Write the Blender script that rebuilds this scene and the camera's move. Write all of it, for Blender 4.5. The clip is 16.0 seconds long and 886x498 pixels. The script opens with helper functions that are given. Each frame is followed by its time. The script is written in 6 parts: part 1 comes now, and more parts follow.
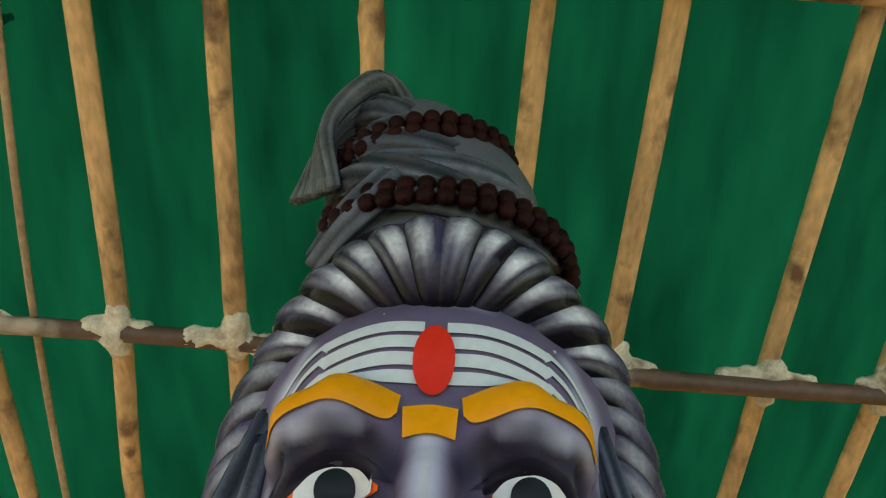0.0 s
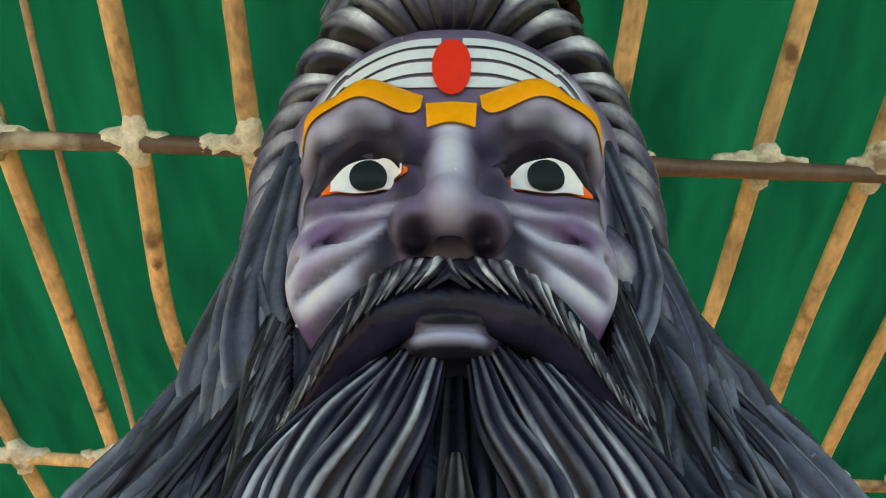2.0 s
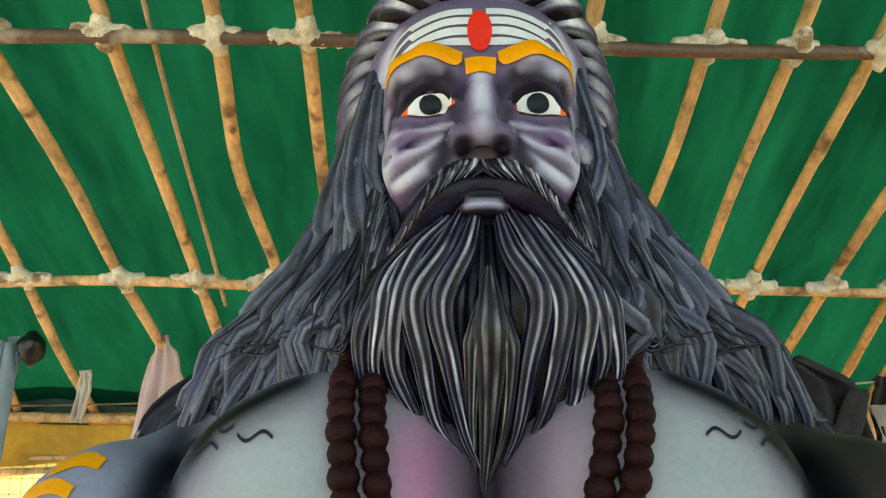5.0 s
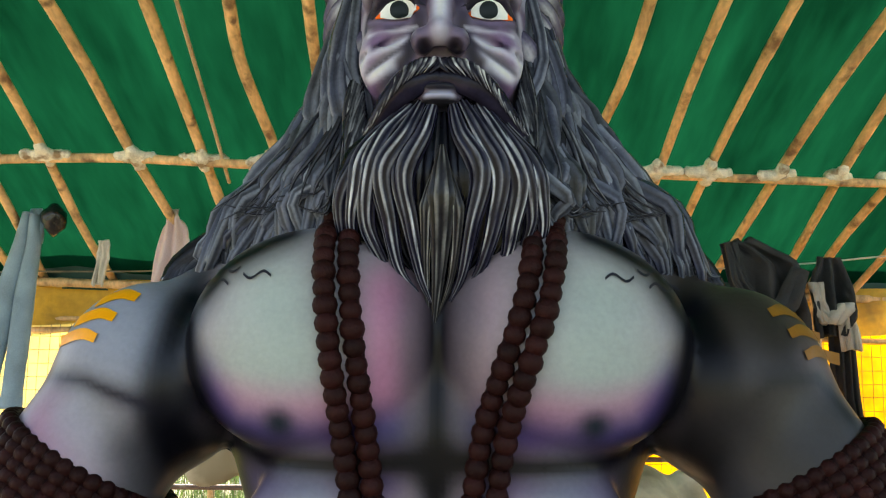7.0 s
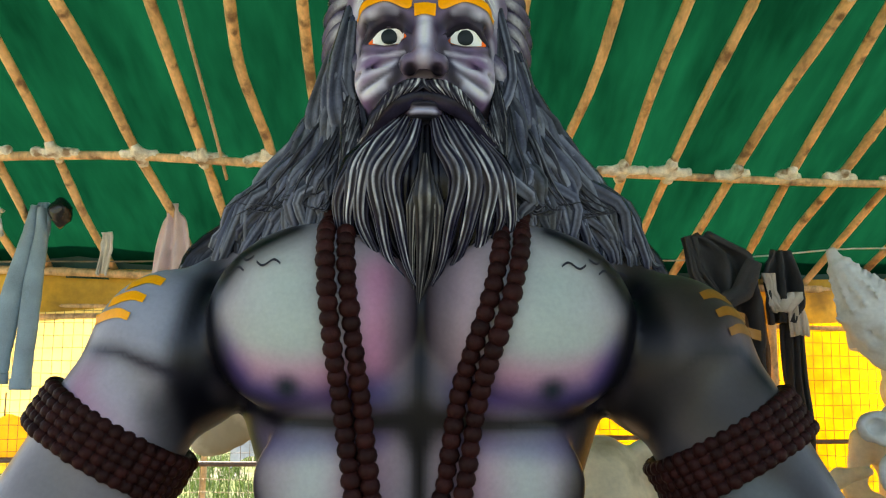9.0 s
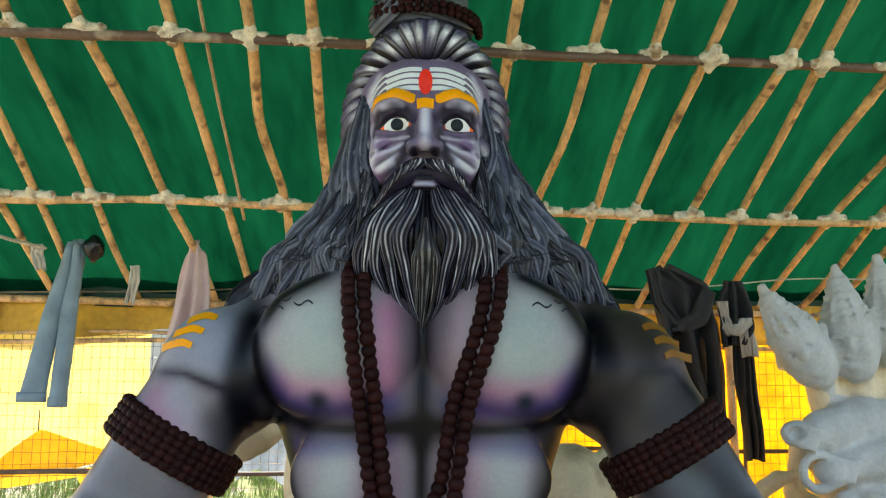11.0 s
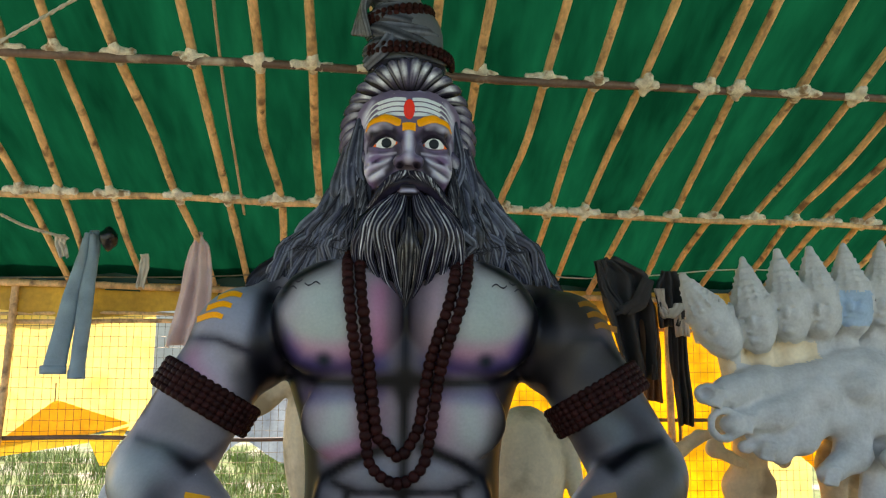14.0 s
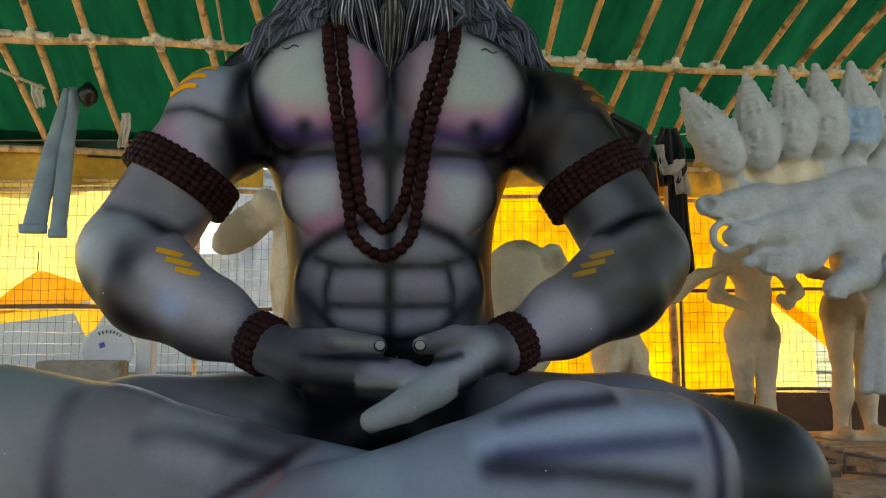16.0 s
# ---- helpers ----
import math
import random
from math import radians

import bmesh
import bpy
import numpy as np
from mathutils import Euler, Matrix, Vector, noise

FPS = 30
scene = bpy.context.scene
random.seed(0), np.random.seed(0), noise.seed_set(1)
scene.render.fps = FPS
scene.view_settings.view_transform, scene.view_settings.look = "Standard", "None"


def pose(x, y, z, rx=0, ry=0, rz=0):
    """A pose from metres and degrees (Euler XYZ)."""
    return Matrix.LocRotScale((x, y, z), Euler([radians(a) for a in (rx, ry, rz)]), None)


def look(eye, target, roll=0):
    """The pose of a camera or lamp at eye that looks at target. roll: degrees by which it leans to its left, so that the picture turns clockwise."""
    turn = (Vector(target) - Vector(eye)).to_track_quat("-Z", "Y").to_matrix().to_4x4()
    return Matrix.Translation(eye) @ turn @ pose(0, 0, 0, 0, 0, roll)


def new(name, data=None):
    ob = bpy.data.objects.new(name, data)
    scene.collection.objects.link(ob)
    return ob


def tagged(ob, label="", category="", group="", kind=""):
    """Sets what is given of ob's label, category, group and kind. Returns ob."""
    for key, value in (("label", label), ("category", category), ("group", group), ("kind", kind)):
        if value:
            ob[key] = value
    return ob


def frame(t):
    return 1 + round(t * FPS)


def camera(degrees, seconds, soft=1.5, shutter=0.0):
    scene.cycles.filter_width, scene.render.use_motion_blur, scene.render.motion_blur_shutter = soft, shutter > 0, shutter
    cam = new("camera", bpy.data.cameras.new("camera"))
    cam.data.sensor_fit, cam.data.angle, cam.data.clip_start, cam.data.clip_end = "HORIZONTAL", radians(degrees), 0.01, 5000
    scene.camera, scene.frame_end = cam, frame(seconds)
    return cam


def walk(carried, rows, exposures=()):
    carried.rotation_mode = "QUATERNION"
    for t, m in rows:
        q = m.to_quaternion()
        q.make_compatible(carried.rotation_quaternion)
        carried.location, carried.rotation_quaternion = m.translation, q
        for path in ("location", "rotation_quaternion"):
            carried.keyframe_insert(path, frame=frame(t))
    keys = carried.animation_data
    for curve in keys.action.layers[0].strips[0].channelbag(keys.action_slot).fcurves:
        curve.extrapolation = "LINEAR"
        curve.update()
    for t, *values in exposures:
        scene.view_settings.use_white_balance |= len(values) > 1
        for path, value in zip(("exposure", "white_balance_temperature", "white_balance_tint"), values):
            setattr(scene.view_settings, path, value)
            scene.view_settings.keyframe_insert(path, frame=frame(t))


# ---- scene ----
cam = camera(58.0, 16.0, soft=1.2)
METRES, EYE, TILT, LEAN, TURN = 3.6, 2.2, 36.0, -2.8, 0.0
ROWS = [
    (0.0, 0.0, 0.0, 0.0, -0.0, 0.0, 0.0),
    (0.5, 0.0011, -0.0, -0.0067, 0.11, -3.59, 0.32),
    (1.0, 0.0004, -0.0025, -0.019, 0.17, -5.85, 0.5),
    (1.5, -0.0023, -0.0094, -0.0327, 0.06, -7.38, 1.85),
    (2.0, -0.0077, -0.0232, -0.0497, -0.4, -8.56, 2.4),
    (2.5, -0.0105, -0.0464, -0.0544, -2.34, -9.76, 1.89),
    (3.0, -0.0056, -0.0762, -0.0427, -2.15, -11.32, 1.22),
    (3.5, -0.014, -0.0973, -0.0321, -1.13, -13.73, 3.38),
    (6.0, -0.0258, -0.2199, 0.0315, -0.8, -24.69, 2.68),
    (6.5, -0.0176, -0.2387, 0.0355, -0.72, -26.43, 2.21),
    (7.0, -0.0028, -0.259, 0.038, -0.47, -28.93, 2.39),
    (7.5, 0.0016, -0.2668, 0.0406, -0.19, -29.73, 2.2),
    (8.0, 0.0104, -0.276, 0.0444, -0.01, -29.67, 1.81),
    (8.5, 0.007, -0.297, 0.0543, -0.32, -29.61, 2.13),
    (9.0, -0.002, -0.3293, 0.0766, -1.47, -29.49, 1.61),
    (11.5, -0.0106, -0.4746, 0.1906, -2.37, -26.93, 1.11),
    (12.0, -0.0083, -0.5067, 0.2233, -2.39, -25.09, 0.98),
    (12.5, -0.0096, -0.5403, 0.2569, -2.24, -25.01, 1.0),
    (13.0, -0.0205, -0.5673, 0.2747, -2.1, -25.78, 0.68),
    (13.5, -0.0269, -0.5909, 0.2788, -3.1, -28.14, 0.06),
    (14.0, -0.0256, -0.6029, 0.2515, -4.04, -28.76, -0.2),
    (14.5, -0.0217, -0.6179, 0.1829, -4.73, -31.22, 0.39),
    (15.0, -0.0151, -0.6376, 0.1155, -4.76, -31.5, 0.6),
    (15.5, -0.015, -0.6525, 0.07, -4.47, -30.74, 0.36),
    (16.0, -0.0184, -0.6681, 0.0458, -4.37, -30.41, 0.33),
]
walk(cam, [(t, pose(0, 0, EYE, TILT, LEAN, TURN) @ pose(METRES * x, METRES * y, METRES * z, 90 + pitch, roll, yaw)) for t, x, y, z, yaw, pitch, roll in ROWS],
     exposures=[(0.0, 1.2, 6900, 14), (1.5, 1.55, 7000, 14), (3.5, 1.9, 7500, 14), (6.0, 1.8, 7500, 13), (9.0, 1.7, 7400, 12), (12.5, 1.45, 6950, 13), (14.0, 1.25, 7100, 14), (16.0, 1.05, 7700, 14)])


# ---- light ----
world = bpy.data.worlds.new("world")
scene.world = world
world.use_nodes = True
wn = world.node_tree.nodes
sky = wn.new("ShaderNodeTexSky")
sky.sky_type = "NISHITA"
sky.sun_disc = False
sky.sun_elevation, sky.sun_rotation = radians(52), radians(-35)
world.node_tree.links.new(sky.outputs[0], wn["Background"].inputs[0])
wn["Background"].inputs[1].default_value = 0.15
sun_data = bpy.data.lights.new("sun", "SUN")
sun_data.energy, sun_data.angle, sun_data.color = 5.0, radians(0.5), (1.0, 0.95, 0.86)
sun = new("sun", sun_data)
sun.matrix_world = look((-8, 14, 20.6), (0, 0, 0))


# ---- materials ----
def material(name, colour, rough=0.6, metal=0.0, vary=0.25, scale=6.0, fine=60.0, bump=0.15, attr="", translucent=0.0, stain=None, transmission=0.0, coat=0.0, shine=0.5, stretch=None):
    """Colour broken by stains and grain at two sizes, with fine relief."""
    m = bpy.data.materials.new(name)
    m.use_nodes = True
    n, l = m.node_tree.nodes, m.node_tree.links
    b = n["Principled BSDF"]
    coord = n.new("ShaderNodeTexCoord")
    place = n.new("ShaderNodeMapping")
    place.inputs["Scale"].default_value = stretch or (1, 1, 1)
    l.new(coord.outputs["Object"], place.inputs["Vector"])
    big, small = n.new("ShaderNodeTexNoise"), n.new("ShaderNodeTexNoise")
    big.inputs["Scale"].default_value, small.inputs["Scale"].default_value = scale, fine
    big.inputs["Detail"].default_value, small.inputs["Detail"].default_value = 5, 3
    l.new(place.outputs[0], big.inputs["Vector"])
    l.new(place.outputs[0], small.inputs["Vector"])
    add = n.new("ShaderNodeMath")
    add.operation = "MULTIPLY_ADD"
    l.new(small.outputs[0], add.inputs[0])
    add.inputs[1].default_value = 0.5
    l.new(big.outputs[0], add.inputs[2])
    ramp = n.new("ShaderNodeMapRange")
    ramp.inputs[1].default_value, ramp.inputs[2].default_value = 0.5, 1.0
    ramp.inputs[3].default_value, ramp.inputs[4].default_value = 1 - vary, 1 + vary
    l.new(add.outputs[0], ramp.inputs[0])
    mul = n.new("ShaderNodeVectorMath")
    mul.operation = "SCALE"
    if attr:
        at = n.new("ShaderNodeAttribute")
        at.attribute_name = attr
        l.new(at.outputs["Color"], mul.inputs[0])
    else:
        mul.inputs[0].default_value = colour
    l.new(ramp.outputs[0], mul.inputs["Scale"])
    out = mul.outputs[0]
    if stain:
        mix = n.new("ShaderNodeMix")
        mix.data_type = "RGBA"
        patch = n.new("ShaderNodeTexNoise")
        patch.inputs["Scale"].default_value, patch.inputs["Detail"].default_value = stain[1], 6
        l.new(coord.outputs["Object"], patch.inputs["Vector"])
        pr = n.new("ShaderNodeMapRange")
        pr.inputs[1].default_value, pr.inputs[2].default_value = stain[2], stain[2] + 0.12
        l.new(patch.outputs[0], pr.inputs[0])
        l.new(pr.outputs[0], mix.inputs[0])
        l.new(out, mix.inputs[6])
        mix.inputs[7].default_value = (*stain[0], 1)
        out = mix.outputs[2]
    l.new(out, b.inputs["Base Color"])
    b.inputs["Roughness"].default_value, b.inputs["Metallic"].default_value = rough, metal
    b.inputs["Transmission Weight"].default_value = transmission
    b.inputs["Coat Weight"].default_value = coat
    b.inputs["Specular IOR Level"].default_value = shine
    if bump:
        bp = n.new("ShaderNodeBump")
        bp.inputs["Strength"].default_value, bp.inputs["Distance"].default_value = bump, 0.01
        l.new(add.outputs[0], bp.inputs["Height"])
        l.new(bp.outputs[0], b.inputs["Normal"])
    if translucent:
        tr, mx = n.new("ShaderNodeBsdfTranslucent"), n.new("ShaderNodeMixShader")
        l.new(out, tr.inputs[0])
        mx.inputs[0].default_value = translucent
        l.new(b.outputs[0], mx.inputs[1])
        l.new(tr.outputs[0], mx.inputs[2])
        l.new(mx.outputs[0], n["Material Output"].inputs[0])
    return m


SKIN = material("airbrushed_paint", (0.3, 0.3, 0.33), 0.36, vary=0.12, scale=5, fine=90, bump=0.06, attr="paint", shine=0.16)
HAIR = material("hair_paint", (0.1, 0.1, 0.12), 0.16, vary=0.35, scale=25, fine=160, bump=0.12, attr="paint", shine=0.13)
BEAD = material("bead_paint", (0.06, 0.015, 0.01), 0.6, vary=0.35, scale=30, fine=200, bump=0.3, attr="paint", shine=0.12)
TARP = material("green_tarp", (0.0008, 0.041, 0.017), 0.5, vary=0.5, scale=1.1, fine=5, bump=0.25, translucent=0.35, shine=0.0, stretch=(3.2, 0.7, 0.7))
YTARP = material("yellow_tarp", (0.86, 0.37, 0.008), 0.5, vary=0.45, scale=2.5, fine=14, bump=0.2, translucent=0.7)
# paler than YTARP: overexposed sun glow put into the colour
PTARP = material("pale_yellow_tarp", (0.9, 0.62, 0.17), 0.5, vary=0.2, scale=2.0, fine=14, bump=0.2, translucent=0.8, stain=((0.85, 0.5, 0.05), 1.6, 0.56))
BAMBOO = material("bamboo", (0.66, 0.42, 0.21), 0.6, vary=0.45, scale=7, fine=40, bump=0.35, stain=((0.2, 0.11, 0.06), 11, 0.55), stretch=(2.2, 0.6, 1.2))
STEEL = material("rusty_pole", (0.13, 0.08, 0.06), 0.5, vary=0.35, scale=8, fine=60, bump=0.2, stain=((0.45, 0.38, 0.3), 7, 0.6))
TIE = material("lashing_cloth", (0.72, 0.66, 0.55), 0.9, vary=0.35, scale=25, fine=140, bump=0.8, stain=((0.3, 0.2, 0.12), 16, 0.53))
EARTH = material("packed_earth", (0.33, 0.24, 0.16), 0.9, vary=0.35, scale=2, fine=25, bump=0.6)
PLASTER = material("white_plaster", (0.50, 0.50, 0.485), 0.8, vary=0.18, scale=9, fine=70, bump=0.4, stain=((0.52, 0.46, 0.36), 2.2, 0.6))
CREAM = material("cream_clay", (0.74, 0.62, 0.43), 0.7, vary=0.15, scale=6, fine=60, bump=0.25, stain=((0.40, 0.31, 0.19), 3.2, 0.56))
GRASS_GROUND = material("grassy_ground", (0.17, 0.2, 0.06), 0.9, vary=0.4, scale=1.5, fine=20, bump=0.5, stain=((0.42, 0.36, 0.28), 0.7, 0.5))


# ---- mesh tools ----
def mesh_of(name, verts, faces, mats, slots=None, colours=None, smooth=True):
    me = bpy.data.meshes.new(name)
    me.from_pydata([tuple(v) for v in verts], [], [tuple(f) for f in faces])
    for m in mats:
        me.materials.append(m)
    if slots is not None:
        me.polygons.foreach_set("material_index", np.asarray(slots, dtype=np.int32))
    if colours is not None:
        a = me.color_attributes.new("paint", "FLOAT_COLOR", "POINT")
        c = np.ones((len(verts), 4), dtype=np.float32)
        c[:, :3] = colours
        a.data.foreach_set("color", c.ravel())
    me.polygons.foreach_set("use_smooth", np.full(len(me.polygons), smooth))
    me.update()
    return me


class Heap:
    """Gathers pieces of one mesh: vertices, faces, slots, colours."""

    def __init__(self):
        self.v, self.f, self.s, self.c, self.n = [], [], [], [], 0

    def put(self, verts, faces, slot=0, colour=(0.5, 0.5, 0.5)):
        verts = np.asarray(verts, dtype=float)
        self.v.append(verts)
        self.f.extend(tuple(i + self.n for i in f) for f in faces)
        self.s.extend([slot] * len(faces))
        c = np.asarray(colour, dtype=float)
        self.c.append(np.broadcast_to(c, (len(verts), 3)))
        self.n += len(verts)

    def mesh(self, name, mats, smooth=True):
        return mesh_of(name, np.vstack(self.v), self.f, mats, self.s, np.vstack(self.c), smooth)


def spline(points, count):
    """Catmull-Rom through the points."""
    p = np.asarray(points, dtype=float)
    p = np.vstack([2 * p[0] - p[1], p, 2 * p[-1] - p[-2]])
    k = len(p) - 3
    out = []
    for u in np.linspace(0, k - 1e-9, count):
        i, t = int(u), u - int(u)
        a, b, c, d = p[i:i + 4]
        out.append(0.5 * (2 * b + (c - a) * t + (2 * a - 5 * b + 4 * c - d) * t * t + (3 * b - a - 3 * c + d) * t ** 3))
    return np.array(out)


def tube(path, radii, sides=7, flat=1.0, out=(0, -1, 0)):
    """A closed tapered tube along a path. Returns vertices, faces and, per vertex, how far it faces out."""
    path = np.asarray(path, dtype=float)
    r = np.broadcast_to(np.asarray(radii, dtype=float), (len(path),))
    tan = np.gradient(path, axis=0)
    tan /= np.linalg.norm(tan, axis=1)[:, None] + 1e-9
    o = np.asarray(out, dtype=float)
    n = o - tan * (tan @ o)[:, None]
    ln = np.linalg.norm(n, axis=1)[:, None]
    n = np.where(ln > 0.05, n / (ln + 1e-9), np.array([0.0, 0.0, 1.0]))
    b = np.cross(tan, n)
    a = np.linspace(0, 2 * np.pi, sides, endpoint=False)
    ring = (n[:, None] * np.cos(a)[None, :, None] * flat + b[:, None] * np.sin(a)[None, :, None]) * r[:, None, None]
    v = (path[:, None] + ring).reshape(-1, 3)
    f = []
    for i in range(len(path) - 1):
        for j in range(sides):
            k = (j + 1) % sides
            f.append((i * sides + j, i * sides + k, (i + 1) * sides + k, (i + 1) * sides + j))
    m = len(path) - 1
    f.append(tuple(range(sides))[::-1])
    f.append(tuple(m * sides + j for j in range(sides)))
    return v, f, np.tile(np.cos(a), len(path))


def ball(centre, radius, rings=5, sides=8):
    v, f = [], []
    rad = np.broadcast_to(np.asarray(radius, dtype=float), (3,))
    for i in range(1, rings):
        t = np.pi * i / rings
        for j in range(sides):
            p = 2 * np.pi * j / sides
            v.append((np.sin(t) * np.cos(p), np.sin(t) * np.sin(p), np.cos(t)))
    v += [(0, 0, 1), (0, 0, -1)]
    top, bot = len(v) - 2, len(v) - 1
    for j in range(sides):
        k = (j + 1) % sides
        f.append((top, j, k))
        f.append((bot, (rings - 2) * sides + k, (rings - 2) * sides + j))
        for i in range(rings - 2):
            f.append((i * sides + j, (i + 1) * sides + j, (i + 1) * sides + k, i * sides + k))
    return np.array(v) * rad + np.asarray(centre, dtype=float), f


class Clay:
    """A modelled solid: blobs and limbs melted together on a grid, then skinned."""

    def __init__(self, lo, hi, step):
        self.lo, self.h = np.array(lo, dtype=float), step
        self.n = np.ceil((np.array(hi) - self.lo) / step).astype(int) + 1
        self.f = np.full(self.n, 1.0, dtype=np.float32)

    def cut(self, lo, hi):
        a = np.clip(np.floor((np.asarray(lo) - self.lo) / self.h).astype(int), 0, self.n)
        b = np.clip(np.ceil((np.asarray(hi) - self.lo) / self.h).astype(int) + 1, 0, self.n)
        s = tuple(slice(i, j) for i, j in zip(a, b))
        g = [(self.lo[i] + self.h * np.arange(a[i], b[i])).astype(np.float32) for i in range(3)]
        return s, g[0][:, None, None], g[1][None, :, None], g[2][None, None, :]

    def melt(self, s, d, k, dig=False):
        f = self.f[s]
        if dig:
            h = np.clip(0.5 - 0.5 * (f + d) / k, 0, 1)
            self.f[s] = f * (1 - h) - d * h + k * h * (1 - h)
        else:
            h = np.clip(0.5 + 0.5 * (f - d) / k, 0, 1)
            self.f[s] = f * (1 - h) + d * h - k * h * (1 - h)

    def blob(self, c, r, k=0.05, turn=(0, 0, 0), dig=False):
        c, r = np.array(c, dtype=float), np.array(r, dtype=float)
        m = np.array(Euler([radians(a) for a in turn]).to_matrix())
        e = np.sqrt((m * m) @ (r * r)) + 2 * k + 2 * self.h
        s, x, y, z = self.cut(c - e, c + e)
        x, y, z = x - c[0], y - c[1], z - c[2]
        q = [(m[0, i] * x + m[1, i] * y + m[2, i] * z) / r[i] for i in range(3)]
        n0 = np.sqrt(q[0] ** 2 + q[1] ** 2 + q[2] ** 2)
        n1 = np.sqrt((q[0] / r[0]) ** 2 + (q[1] / r[1]) ** 2 + (q[2] / r[2]) ** 2) + 1e-6
        self.melt(s, n0 * (n0 - 1) / n1, k, dig)

    def limb(self, a, b, ra, rb, k=0.05, dig=False):
        a, b = np.array(a, dtype=float), np.array(b, dtype=float)
        e = max(ra, rb) + 2 * k + 2 * self.h
        s, x, y, z = self.cut(np.minimum(a, b) - e, np.maximum(a, b) + e)
        ab = b - a
        t = np.clip(((x - a[0]) * ab[0] + (y - a[1]) * ab[1] + (z - a[2]) * ab[2]) / (ab @ ab), 0, 1)
        d = np.sqrt((x - a[0] - t * ab[0]) ** 2 + (y - a[1] - t * ab[1]) ** 2 + (z - a[2] - t * ab[2]) ** 2) - (ra + (rb - ra) * t)
        self.melt(s, d, k, dig)

    def chain(self, points, radii, k=0.05, dig=False):
        for i in range(len(points) - 1):
            self.limb(points[i], points[i + 1], radii[i], radii[i + 1], k, dig)

    def floor(self, z):
        g = (self.lo[2] + self.h * np.arange(self.n[2]))[None, None, :]
        self.f = np.maximum(self.f, z - g).astype(np.float32)

    def front(self, x, z):
        """y of the first surface met from the front at (x, z), smoothly between grid lines."""
        x, z = np.atleast_1d(np.asarray(x, dtype=float)), np.atleast_1d(np.asarray(z, dtype=float))
        u = np.clip((x - self.lo[0]) / self.h, 0, self.n[0] - 1.001)
        w = np.clip((z - self.lo[2]) / self.h, 0, self.n[2] - 1.001)
        i, k = u.astype(int), w.astype(int)
        a, b = (u - i)[:, None], (w - k)[:, None]
        col = self.f[i, :, k] * (1 - a) * (1 - b) + self.f[i + 1, :, k] * a * (1 - b) + self.f[i, :, k + 1] * (1 - a) * b + self.f[i + 1, :, k + 1] * a * b
        ins = col < 0
        j = np.where(ins.any(1), ins.argmax(1), self.n[1] - 1)
        j = np.maximum(j, 1)
        q = np.arange(len(j))
        f0, f1 = col[q, j - 1], col[q, j]
        t = np.where(np.abs(f0 - f1) > 1e-9, f0 / (f0 - f1 + 1e-12), 0)
        return self.lo[1] + self.h * (j - 1 + np.clip(t, 0, 1))

    def skin(self):
        f = self.f
        c = [f[i:f.shape[0] - 1 + i, j:f.shape[1] - 1 + j, k:f.shape[2] - 1 + k] for i in (0, 1) for j in (0, 1) for k in (0, 1)]
        ins = sum((a < 0).astype(np.int8) for a in c)
        cell = (ins > 0) & (ins < 8)
        idx = np.argwhere(cell)
        vals = np.stack([a[cell] for a in c], 1)
        corners = np.array([(i, j, k) for i in (0, 1) for j in (0, 1) for k in (0, 1)], dtype=float)
        acc, cnt = np.zeros((len(idx), 3)), np.zeros(len(idx))
        for p in range(8):
            for q in range(p + 1, 8):
                if np.abs(corners[p] - corners[q]).sum() != 1:
                    continue
                a, b = vals[:, p], vals[:, q]
                hit = (a < 0) != (b < 0)
                t = np.where(hit, a / np.where(hit, a - b, 1), 0)
                acc += hit[:, None] * (corners[p] + t[:, None] * (corners[q] - corners[p]))
                cnt += hit
        v = self.lo + self.h * (idx + acc / cnt[:, None])
        num = np.full(cell.shape, -1, dtype=np.int64)
        num[cell] = np.arange(len(idx))
        faces = []
        for ax in range(3):
            o1, o2 = [(1, 2), (2, 0), (0, 1)][ax]
            a = np.take(f, range(f.shape[ax] - 1), ax) < 0
            b = np.take(f, range(1, f.shape[ax]), ax) < 0
            e = np.argwhere(a != b)
            e = e[(e[:, o1] > 0) & (e[:, o2] > 0) & (e[:, o1] < f.shape[o1] - 1) & (e[:, o2] < f.shape[o2] - 1)]
            flip = a[tuple(e.T)]
            u1, u2 = np.zeros(3, dtype=int), np.zeros(3, dtype=int)
            u1[o1], u2[o2] = 1, 1
            quad = np.stack([num[tuple((e - u1 - u2).T)], num[tuple((e - u2).T)], num[tuple(e.T)], num[tuple((e - u1).T)]], 1)
            quad[~flip] = quad[~flip][:, ::-1]
            faces.append(quad)
        return v, np.vstack(faces)


def part(name, me, parent, label=""):
    """One mesh as a part of a thing or of a part."""
    ob = new(name, me)
    ob.parent = parent
    return tagged(ob, label)


# ---- the large seated figure ----
CX = -0.028
INK, SHEEN = np.array((0.010, 0.010, 0.016)), np.array((0.52, 0.55, 0.61))


def both(fn):
    for side in (-1, 1):
        fn(side)


